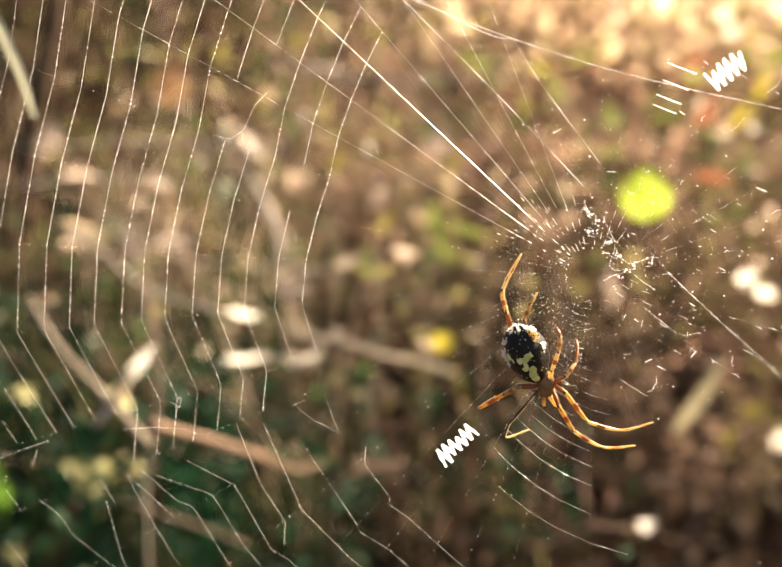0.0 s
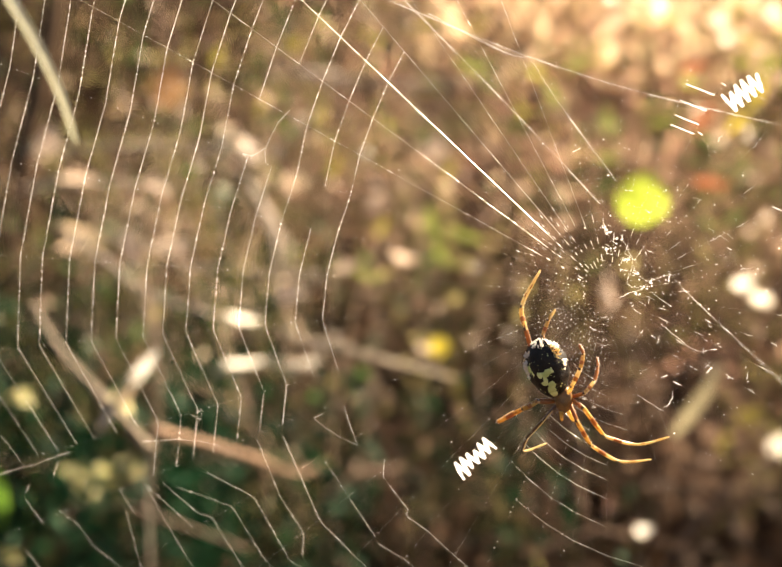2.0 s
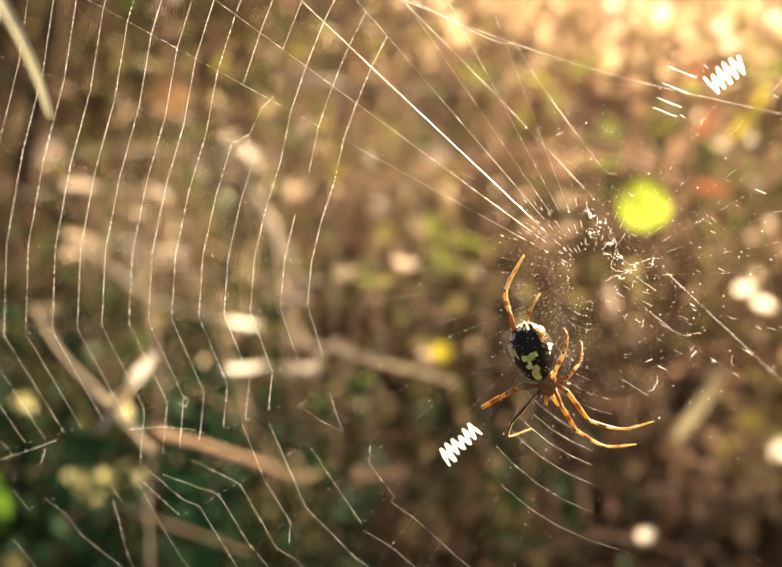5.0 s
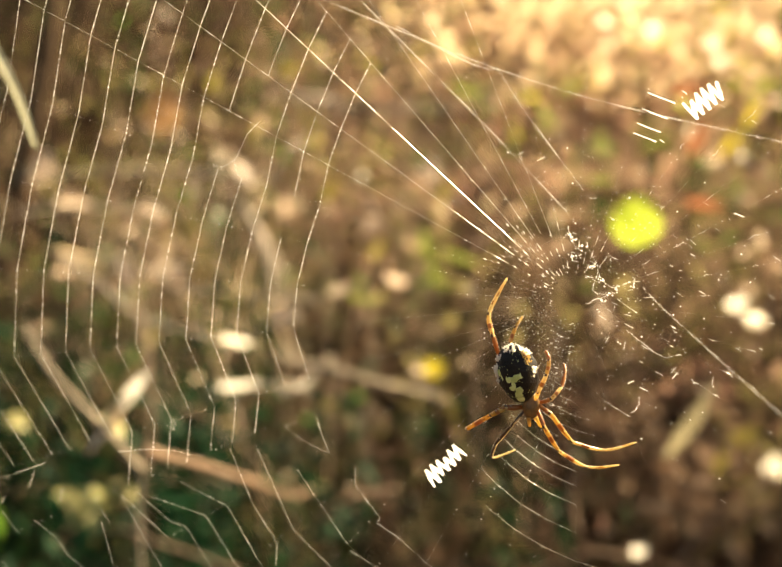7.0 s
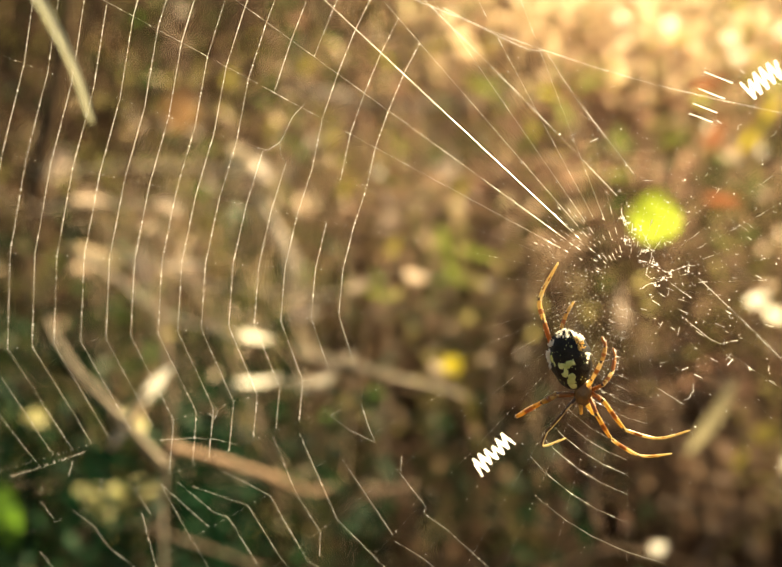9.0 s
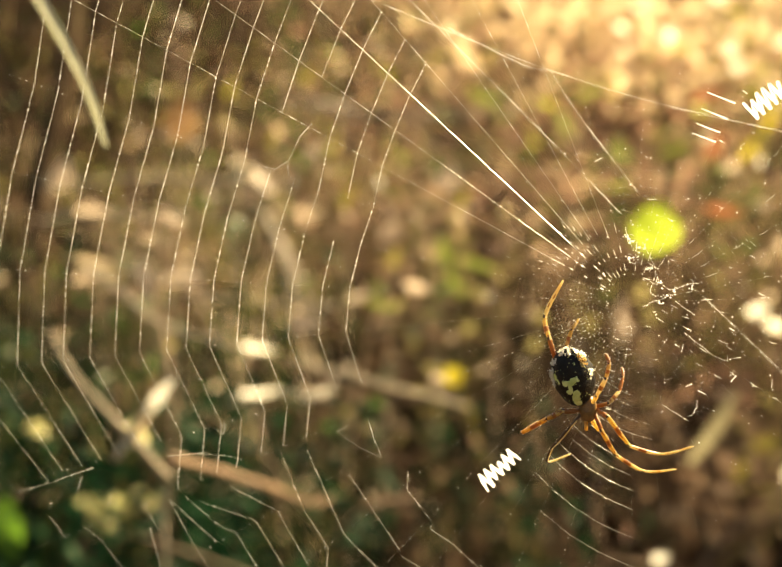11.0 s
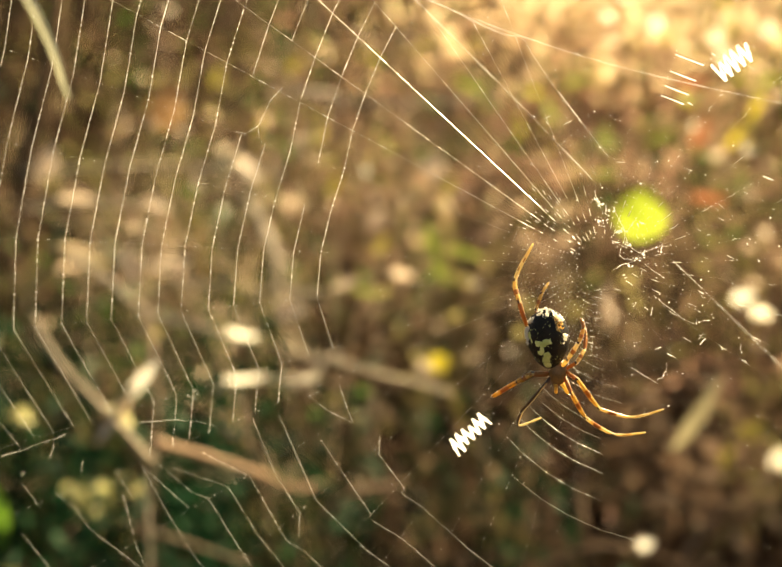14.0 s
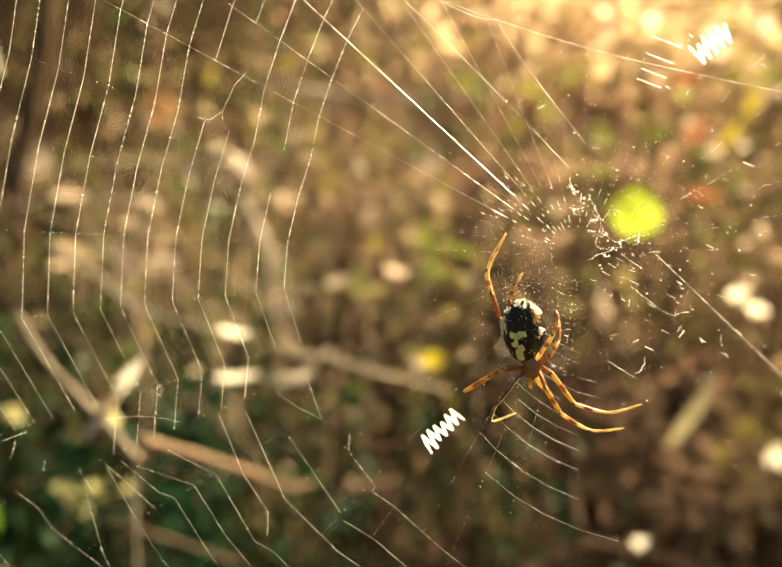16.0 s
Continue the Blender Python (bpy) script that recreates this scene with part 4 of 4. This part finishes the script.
for m in range(12):
    spiral(7.0 + 1.45 * m, 1, 15, 0.0025, 0.00125, 0.00007, "hub_thread", gaps=[k for k in range(45) if rng.random() < 0.4], slack=0.15, scaled=False)
for m in range(8):
    spiral(9.0 + 1.6 * m, 34, 44, 0.0022, 0.0014, 0.00006, "hub_thread", gaps=[k for k in range(45) if rng.random() < 0.6], slack=0.2, scaled=False)


def silk_dash(r, angle, length, width, askew=0.0):
    """A short wide bit that stands for a glint on the silk; askew: its angle to the radial thread."""
    mid, way = on_web(r, angle, rng.uniform(-0.1, 0.1)), on_web(1, angle + askew) * length * 0.5
    return coated([mid - way, mid + way * rng.uniform(-0.1, 0.1), mid + way], width)


# knots where the hub's rings cross its radial threads
# the dashes stand for glints, put in as short wide bits
knots, glint_bits, rungs = [], [], []
for m in range(11):
    r = 4.4 + 1.3 * m
    for k in range(15, 34):
        for angle in (RADIALS[k][0], RADIALS[k][0] * 0.5 + RADIALS[k + 1][0] * 0.5):
            rr = r + rng.uniform(-0.25, 0.25)
            if angle < 158:
                if rng.random() < 0.05 * (r - 3):
                    glint_bits.append(silk_dash(rr, angle + rng.uniform(-2, 2), rng.uniform(0.25, 0.9), 0.00002 + 0.00006 * rng.random() ** 2, rng.uniform(-6, 6)))
            elif rng.random() < 0.7:
                knots.append(droplet(on_web(rr, angle), 0.00005 + 0.00007 * rng.random() ** 2))
for m in range(13):
    r = 7.0 + 1.15 * m
    for k in range(31, 34):
        if rng.random() < 0.6:
            a = RADIALS[k][0] + rng.uniform(-2, 2)
            rungs.append(silk_dash(r, a, rng.uniform(0.4, 1.0), 0.00002 + 0.00005 * rng.random() ** 2, 90 + rng.uniform(-12, 4)))
for k in list(range(0, 8)) + list(range(39, 45)):
    r = rng.uniform(5, 12)
    while r < 46:
        dash = rng.uniform(0.3, 1.9) if rng.random() < 0.5 else 0.35
        glint_bits.append(silk_dash(r, RADIALS[k][0] + rng.uniform(-2, 2), dash, 0.00002 + 0.00006 * rng.random() ** 2, -29 - RADIALS[k][0] + rng.uniform(-9, 9)))
        r += dash + rng.uniform(2, 11)
for name, bits in (("knot", knots), ("stretch", glint_bits), ("rung", rungs)):
    tagged(part(name, joined(bits), DROP, orb_web), kind="stuff")


def zigzag(a0, r0, a1, r1, half, turns):
    """A zigzag band of silk between two radial threads."""
    start, end = on_web(r0, a0, 0.1), on_web(r1, a1, 0.1)
    along = (end - start).normalized()
    across = along.cross(Vector((0, 0, 1)))
    corners = [start.lerp(end, (k - 0.45 * (k % 2)) / (turns * 2)) + across * half * (1 if k % 2 else -1) * rng.uniform(0.7, 1.15) for k in range(turns * 2 + 1)]
    verts, faces = [], []
    for i, (p, q) in enumerate(zip(corners, corners[1:])):
        side = (q - p).cross(Vector((0, 0, 1))).normalized()
        for k in range(6):
            t = k / 5
            c, w = p.lerp(q, t), 0.00031 * (0.78 + 0.3 * math.sin(math.pi * t)) * rng.uniform(0.72, 1.2)
            for d, lift in ((-w, 0.0), (0, 0.00012), (w, 0.0)):
                verts.append(tuple(c + side * d + Vector((0, 0, lift + 0.00003 * (i % 2)))))
        base = i * 18
        for k in range(5):
            o = base + k * 3
            faces += [(o, o + 1, o + 4, o + 3), (o + 1, o + 2, o + 5, o + 4)]
        if i:
            faces.append((base - 3, base - 2, base - 1, base + 2, base + 1, base))
    part("zigzag_band", (verts, faces), SILK_BAND, orb_web, "thick white zigzag silk band")


zigzag(234.4, 35.0, 232.6, 43.6, 0.0016, 6)
zigzag(61.0, 37.2, 57.6, 43.0, 0.0018, 5)

# clots and loose ends of torn silk right of the hub
pieces = []
for _ in range(130):
    r, a = 4 + 26 * rng.random() ** 1.2, rng.uniform(-75, 120)
    if rng.random() < 0.5:
        pieces.append(droplet(on_web(r, a, rng.uniform(-0.5, 0.5)), rng.choice((0.00006, 0.00009, 0.00012, 0.00017))))
    else:
        pieces.append(coated([on_web(r, a), on_web(r + rng.uniform(-0.4, 0.8), a + rng.uniform(-90, 40) / r)], rng.choice((0.00002, 0.00004, 0.00006))))
for _ in range(260):
    r, a = 4 + 60 * rng.random(), rng.uniform(0, 360)
    pieces.append(droplet(on_web(r, a, rng.uniform(-0.3, 0.3)), rng.uniform(0.00004, 0.0001)))
for x, y, _ in ((-1.2, 11.5, 0.0), (-0.5, 10.9, 0.0), (0.6, 9.9, 0.0), (-0.9, 8.1, -0.0), (0.3, 7.8, -0.0), (2.6, 6.3, 0.0), (4.2, 4.0, -0.0), (5.7, 1.3, -0.0), (4.6, 0.2, 0.0), (9.3, 3.1, 0.0), (6.9, 2.0, 0.0)):
    for _ in range(5):
        pieces.append(droplet(Vector((x + rng.uniform(-0.5, 0.5), y + rng.uniform(-0.4, 0.4), rng.uniform(0, 0.4))) * 0.001, rng.uniform(0.00010, 0.00024)))
tagged(part("silk_fleck", joined(pieces), DROP, orb_web), kind="stuff")
for points in ([(1.4, 10.6, 0.0), (2.6, 8.2, 0.5), (3.7, 5.5, 0.0), (4.2, 3.9, 0.4), (6.0, 2.6, 0.0), (10.6, 3.8, -0.0)],
               [(3.7, 5.3, -0.0), (2.8, 2.1, 0.3), (4.8, 1.1, 0.0), (6.1, 2.1, 0.4)],
               [(1.7, -0.6, -0.0), (4.0, 0.6, 0.4), (5.7, 1.3, -0.0)],
               [(-1.6, 13.1, 0.0), (-0.3, 9.8, 0.4), (1.1, 8.7, 0.0)],
               [(6.8, 0.6, 0.0), (8.6, -0.8, 0.0), (10.3, -1.9, 0.0)],
               [(8.8, -5.2, -0.0), (11.3, -7.2, 0.2), (15.1, -9.7, 0.0), (17.9, -8.9, 0.0)],
               [(4.9, -17.8, 0.0), (8.6, -20.2, 0.0), (9.7, -20.6, -0.0)],
               [(11.2, -17.1, 0.0), (10.5, -19.3, 0.0), (9.6, -20.0, -0.0)]):
    line = [p + Vector((rng.uniform(-1, 1), rng.uniform(-1, 1), rng.uniform(-1, 1))) * 0.00018 for p in smooth_line([Vector(p) * 0.001 for p in points], 4)]
    strand = part("torn_thread", coated(line, 0.000025), DROP, orb_web)
    droplets(line, 0.00055, 0.00014, strand)
# broken bits of the spiral in the gap between two radial threads
for points in ([(-51.1, -24.7, -0.0), (-53.2, -25.8, 0.0), (-49.4, -28.5, -0.0), (-44.9, -30.6, 0.0), (-46.1, -27.3, 0.0), (-47.3, -23.1, 0.0)],
               [(-76.0, -26.1, -0.0), (-74.5, -25.4, -0.0), (-75.1, -27.4, -0.0), (-76.8, -26.5, 0.0)],
               [(-64.8, 23.0, 0.0), (-62.6, 22.5, 0.0), (-60.3, 23.9, 0.0)], [(-60.2, 21.3, 0.0), (-60.3, 23.7, 0.0), (-57.8, 28.4, 0.0), (-55.5, 30.6, 0.0)]):
    line = [Vector(p) * 0.001 for p in points]
    strand = part("torn_thread", coated(line, 0.00002), DROP, orb_web)
    droplets(line, 0.0008, 0.00010, strand)

# threads of the loose barrier behind the orb, and lines that moor the web
barrier = tagged(new("barrier_threads"), "loose glossy mooring threads strung behind the orb web", "spider web")
for points, r in (([(-0.017, 0.259, 0.566), (0.007, 0.257, 0.556), (0.025, 0.256, 0.549), (0.048, 0.255, 0.542), (0.084, 0.253, 0.534)], 0.000045),
                  ([(0.025, 0.256, 0.549), (0.030, 0.254, 0.541), (0.040, 0.246, 0.527)], 0.00005),
                  ([(-0.002, 0.258, 0.563), (0.008, 0.256, 0.553), (0.023, 0.254, 0.538), (0.037, 0.245, 0.523)], 0.00005),
                  ([(0.055, 0.266, 0.506), (0.055, 0.242, 0.505), (0.092, 0.291, 0.472)], 0.00004),
                  ([(0.006, 0.257, 0.557), (0.020, 0.256, 0.550), (0.025, 0.256, 0.549)], 0.000045)):
    part("thread", coated(smooth_line(points, 4), r, Vector((-0.2, -0.97, -0.09))), DROP, barrier)

# a grass blade close before the web, arching down from above
arch = smooth_line([(-0.13, 0.10, ground_z(-0.13, 0.10) - 0.01), (-0.125, 0.105, 0.35), (-0.11, 0.13, 0.585), (-0.075, 0.142, 0.612), (-0.0435, 0.154, 0.557), (-0.0375, 0.159, 0.540)], 9)
near_blade = tagged(new("dry_grass_tuft"), "pale yellow dry grass blade arching down before the web", "grass")
sheet_v, sheet_f = [], []
for i, p in enumerate(arch):
    w = 0.00078 * (1 - 0.7 * (i / (len(arch) - 1)) ** 4)
    ahead = (arch[min(i + 1, len(arch) - 1)] - arch[max(i - 1, 0)]).normalized()
    across = ahead.cross(Vector((0.25, -1, 0))).normalized()
    lift = ahead.cross(across) * w * 0.35
    sheet_v += [tuple(p - across * w + lift), tuple(p), tuple(p + across * w + lift)]
    if i:
        o = 3 * i
        sheet_f += [(o - 3, o - 2, o + 1, o), (o - 2, o - 1, o + 2, o + 1)]
part("blade", (sheet_v, sheet_f), BLADE, near_blade)

# ---- the spider ----
spider = tagged(new("spider"), "black and yellow orb-weaver spider hanging head down", "spider")
SPIDER_AT = Vector((-7.6, -16.6, 6.0)) * 0.001
spider.matrix_world = WEB @ Matrix.Translation(SPIDER_AT)


def body_mm(p):
    return Vector(p) * 0.001 - SPIDER_AT


ABDOMEN_AXIS = Vector((-2.9, 9.3, 0.8)).normalized()
AX_U = ABDOMEN_AXIS.cross(Vector((0, 0, 1))).normalized()
AX_N = AX_U.cross(ABDOMEN_AXIS).normalized()
AB = Matrix((AX_U, AX_N, ABDOMEN_AXIS)).transposed()
ABDOMEN_AT = body_mm((-10.0, -11.7, 6.75))
HALF = (0.0035, 0.0031, 0.0053)


def abdomen_shape():
    verts, faces = [], []
    rings, sides = 18, 24
    for i in range(rings + 1):
        a = math.pi * i / rings
        for k in range(sides):
            b = 2 * math.pi * k / sides
            z = math.cos(a)
            w = math.sin(a) * (1 + 0.09 * z) * (1 + 0.05 * math.cos(6 * b) * math.sin(a) + 0.035 * math.sin(11 * a) * abs(math.cos(b)))
            v = Vector((w * math.cos(b) * HALF[0], w * math.sin(b) * HALF[1], z * HALF[2]))
            verts.append(tuple(ABDOMEN_AT + AB @ v))
    for i in range(rings):
        for k in range(sides):
            faces.append((i * sides + k, (i + 1) * sides + k, (i + 1) * sides + (k + 1) % sides, i * sides + (k + 1) % sides))
    return verts, faces


def skin(u, v, proud=1.0):
    """A place on the abdomen's open side: u across and v along, from -1 to 1."""
    w = math.sqrt(max(0.0, 1 - v * v)) * (1 + 0.09 * v)
    return ABDOMEN_AT + AB @ Vector((u * w * HALF[0], math.sqrt(max(0.0, 1 - u * u)) * w * HALF[1], v * HALF[2])) * proud


abdomen = part("abdomen", abdomen_shape(), BLACK, spider, "glossy black abdomen with pale yellow marks")
def blotch(u, v, su, sv, seed):
    """An irregular pale patch that lies on the abdomen's skin."""
    verts, faces, n = [], [], 14
    rings = (0.0, 0.5, 0.85, 1.0)
    for ring in rings:
        for k in range(n):
            a = 2 * math.pi * k / n
            wob = 1 + 0.45 * noise.noise(Vector((math.cos(a) * 1.7, math.sin(a) * 1.7, seed * 3.1)))
            uu, vv = u + su * ring * wob * math.cos(a), v + sv * ring * wob * math.sin(a)
            uu, vv = max(-0.99, min(0.99, uu)), max(-0.97, min(0.97, vv))
            verts.append(tuple(skin(uu, vv, 1.012 if ring < 0.9 else 0.985)))
    for i in range(len(rings) - 1):
        for k in range(n):
            faces.append((i * n + k, i * n + (k + 1) % n, (i + 1) * n + (k + 1) % n, (i + 1) * n + k))
    return verts, faces


for i, (u, v, su, sv) in enumerate(((-0.74, 0.22, 0.16, 0.10), (-0.52, 0.10, 0.18, 0.10), (-0.30, 0.02, 0.16, 0.09), (-0.06, 0.0, 0.17, 0.10), (0.16, 0.10, 0.16, 0.10), (0.40, 0.14, 0.18, 0.10),
                                  (-0.10, -0.16, 0.11, 0.12), (-0.46, -0.30, 0.18, 0.06), (-0.20, -0.30, 0.15, 0.08), (0.18, -0.40, 0.22, 0.14), (0.06, -0.58, 0.26, 0.12), (0.14, -0.78, 0.3, 0.12), (-0.5, 0.44, 0.10, 0.04))):
    part("spot", blotch(u, v, su * 1.1, sv * 1.15, i), SPOT, abdomen)
def scale(root, out, w):
    """A flat white hair scale that stands off the skin."""
    side = out.cross(Vector((0.45, 0.75, 0.5)) + Vector((rng.uniform(-0.5, 0.5), 0, 0))).normalized() * w
    return [tuple(root - side), tuple(root + side), tuple(root + out + side * 0.5), tuple(root + out - side * 0.5)], [(0, 1, 2, 3)]


tufts = []
for _ in range(1500):
    u, v = rng.uniform(-1, 1), rng.uniform(0.62, 1.0)
    side = rng.random()
    if side < 0.45:
        u, v = (1 if side < 0.2 else -1) * rng.uniform(0.86, 1.0), rng.uniform(-0.3, 0.8)
    if v < 0.86 and abs(u) < 0.78 or noise.noise(Vector((u * 5, v * 5, 1.5))) < 0.06:
        continue
    root = skin(u, v, 0.99)
    out = (root - ABDOMEN_AT).normalized() + Vector((rng.uniform(-0.7, 0.7), rng.uniform(-0.7, 0.7), rng.uniform(-0.3, 0.7)))
    tufts.append(scale(root, out.normalized() * rng.uniform(0.0002, 0.0006), rng.uniform(0.00012, 0.00022)))
tagged(part("hair_fringe", joined(tufts), FRINGE, abdomen, "silvery white hair tufts round the rim"), kind="stuff")
clump = []
for _ in range(60):
    root = skin(rng.uniform(0.66, 0.97), rng.uniform(0.45, 0.84), 0.99)
    clump.append(tube([root, root + Vector((rng.uniform(-0.3, 0.6), rng.uniform(-0.2, 0.8), rng.uniform(0.1, 0.7))) * 0.0006], [0.00013, 0.00006], 4))
tagged(part("orange_tuft", joined(clump), GOLD, abdomen, "golden hair clump near the tail end"), kind="stuff")
mottles = []
for _ in range(170):
    u, v = rng.uniform(-0.97, 0.97), rng.uniform(-0.75, 0.9)
    if noise.noise(Vector((u * 3.5, v * 4.5, 7.7))) > 0.0:
        mottles.append(droplet(skin(u, v, 0.99), rng.uniform(0.00005, 0.00013)))
tagged(part("speckles", joined(mottles), SPOT, abdomen), kind="stuff")

head = part("cephalothorax", ball(body_mm((-7.0, -17.4, 6.0)), (0.0016, 0.0025, 0.0014), 10, 12, 0.16), SHELL, spider, "brown hairy head shell")
for dx in (-0.5, 0.6):
    part("feeler", tapered([body_mm((-6.9 + dx, -19.2, 6.6)), body_mm((-6.6 + 1.6 * dx, -20.4, 6.4)), body_mm((-6.5 + 1.8 * dx, -21.2, 5.6))], 0.0004, 0.00025, 6), AMBER, spider)


def leg(points, radii, tones, label="", hairs=4):
    """A jointed leg, thinner towards the claw, slightly swollen in each limb. tones: a letter for each limb (a amber, d dark, r rust, g golden); each limb ends in a dark ring."""
    pts = [body_mm(p) for p in points]
    line, thick, tone = [], [], []
    curve = smooth_line(pts[2:], 9)
    for i in range(len(pts) - 1):
        for k in range(9):
            t = k / 9
            bow = Vector((0, 0, 0.00025)) * math.sin(math.pi * t)
            line.append(pts[i].lerp(pts[i + 1], t) + bow if i < 2 else curve[(i - 2) * 9 + k])
            r = radii[i] + (radii[i + 1] - radii[i]) * t
            thick.append(0.001 * r * (0.84 + 0.24 * math.sin(math.pi * t)))
            ring = "d" if k == 8 and i < 3 else "r" if k in (3, 4) and i in (1, 2) and tones[i] in "ag" else tones[i]
            tone.append("adrg".index(ring))
    line.append(pts[-1])
    thick.append(0.001 * radii[-1] * 0.6)
    ob = part("leg", tube(line, thick, 10), AMBER, spider, label)
    for mat in (LEG_DARK, LEG_RUST, GOLD):
        ob.data.materials.append(mat)
    for face in ob.data.polygons:
        ring = min(face.index // 10, len(tone) - 1)
        # dark limbs: faces turned to the right take the golden tone
        face.material_index = 2 if tone[ring] in (0, 3) and rng.random() < 0.07 else 3 if tone[ring] == 1 and face.normal.x > 0.25 and ring > 4 else tone[ring]
    spines = []
    for i in range(4, len(line) - 1):
        for _ in range(hairs):
            # more white hairs to the upper right, which also stand for rim light
            side = Vector((rng.uniform(-0.7, 1), rng.uniform(-0.5, 1), rng.uniform(-0.8, 0.6))).normalized()
            reach = thick[i] * 0.4 + rng.uniform(0.0, 0.00016)
            spines.append(scale(line[i] + side * thick[i] * 0.7, side * reach, rng.uniform(0.00006, 0.00012)))
    tagged(part("leg_hairs", joined(spines), FRINGE, ob), kind="stuff")
    return ob


LEG_R = (0.30, 0.40, 0.33, 0.27, 0.15)
leg([(-5.7, -17.2, 6.0), (-3.6, -17.9, 8.0), (-0.1, -24.0, 5.0), (5.3, -26.3, 2.0), (10.7, -25.1, 0.5)], LEG_R, "ragg", hairs=4)
leg([(-6.1, -17.7, 6.0), (-4.6, -20.5, 8.0), (-2.4, -25.8, 5.0), (2.4, -29.6, 2.0), (7.8, -29.5, 0.5)], LEG_R, "ragg", hairs=4)
leg([(-7.8, -17.6, 6.0), (-10.0, -20.3, 7.0), (-13.4, -25.0, 5.0), (-14.2, -28.4, 3.0), (-10.4, -27.5, 1.0)], (0.26, 0.28, 0.28, 0.24, 0.15), "dddg", "dark folded front leg with a pale edge", 5)
leg([(-8.6, -17.7, 6.0), (-11.4, -17.2, 8.0), (-14.0, -19.1, 7.0), (-18.8, -23.3, 3.0), (-16.3, -21.8, 1.0)], (0.42, 0.48, 0.42, 0.32, 0.18), "raag", hairs=4)
leg([(-8.9, -17.2, 4.0), (-12.7, -9.8, 4.0), (-14.0, -5.4, 4.0), (-14.8, -2.1, 2.0), (-11.9, 3.8, 0.5)], (0.3, 0.36, 0.42, 0.42, 0.20), "drag", hairs=4)
leg([(-8.8, -17.5, 3.0), (-10.7, -10.0, 3.0), (-11.1, -7.0, 3.0), (-10.2, -4.5, 2.0), (-9.2, -3.0, 0.5)], (0.35, 0.4, 0.35, 0.32, 0.2), "draa", hairs=4)
hind_leg = leg([(-6.5, -16.4, 6.0), (-5.5, -13.7, 9.0), (-4.1, -10.4, 9.5), (-3.8, -8.0, 9.0), (-4.5, -6.8, 8.0)], (0.32, 0.38, 0.36, 0.32, 0.24), "ggar")
short_leg = leg([(-6.2, -17.2, 5.0), (-3.6, -16.0, 6.0), (-2.1, -14.4, 4.0), (-1.7, -12.4, 2.0), (-2.0, -11.3, 0.5)], (0.32, 0.36, 0.34, 0.28, 0.2), "rarr")


def about(pivot, turn, tilt=0.0):
    """A turn in the web's plane (degrees, anticlockwise) and a tilt round the body's axis, about a place on the body."""
    return Matrix.Translation(pivot) @ Matrix.Rotation(radians(turn), 4, "Z") @ Matrix.Rotation(radians(tilt), 4, ABDOMEN_AXIS) @ Matrix.Translation(-pivot)


def motions():
    """The spider holds on to the web, swings its abdomen and combs with the hind legs of one side."""
    waist = body_mm((-7.9, -16.2, 6.2))
    swing = [(0.0, -0.1), (0.5, 0.0), (1.0, 0.0), (1.5, 0.1), (2.0, 0.1), (2.5, 0.95), (3.0, 1.1), (3.5, 0.9), (4.2, 0.3), (5.0, 0.2), (6.0, 0.75), (6.5, 0.35),
             (7.0, 0.35), (7.5, 0.1), (8.0, 1.0), (9.0, 0.4), (10.5, 0.2), (11.0, 0.25), (11.5, 0.2), (12.0, 0.85), (12.5, 0.7), (13.0, 0.45), (13.5, 0.75),
             (14.0, 0.65), (14.5, 0.5), (15.0, 0.25), (15.5, 0.15), (16.0, 0.85)]
    walk(abdomen, [(t, about(waist, -24 * s, -14 * s)) for t, s in swing])
    comb = [(0.0, 5, 6), (0.5, -6, -5), (1.0, 0.5, 0), (1.5, 0, 0), (2.0, 0, 0), (2.5, -6, 12), (3.0, -8, 15), (3.5, -8, 13), (4.2, 0, 3), (5.0, 0, 2), (6.0, -5, 8),
            (6.5, 0, 0), (7.0, 0, 0), (7.5, 0, 0), (8.0, -8, 15), (9.0, -3, 5), (10.5, 1, 1), (11.0, -2, -2), (11.5, -22, -17), (12.0, -8, 13), (12.5, -6, 12), (13.0, -9, 8),
            (13.5, -7, 12), (14.0, -8, 11), (14.5, 0, 1), (15.0, -4, -3), (15.5, 1, 1), (16.0, -8, 14)]
    walk(hind_leg, [(t, about(body_mm((-6.6, -16.7, 5.0)), a)) for t, a, _ in comb])
    walk(short_leg, [(t, about(body_mm((-6.2, -17.2, 5.0)), a)) for t, _, a in comb])


motions()
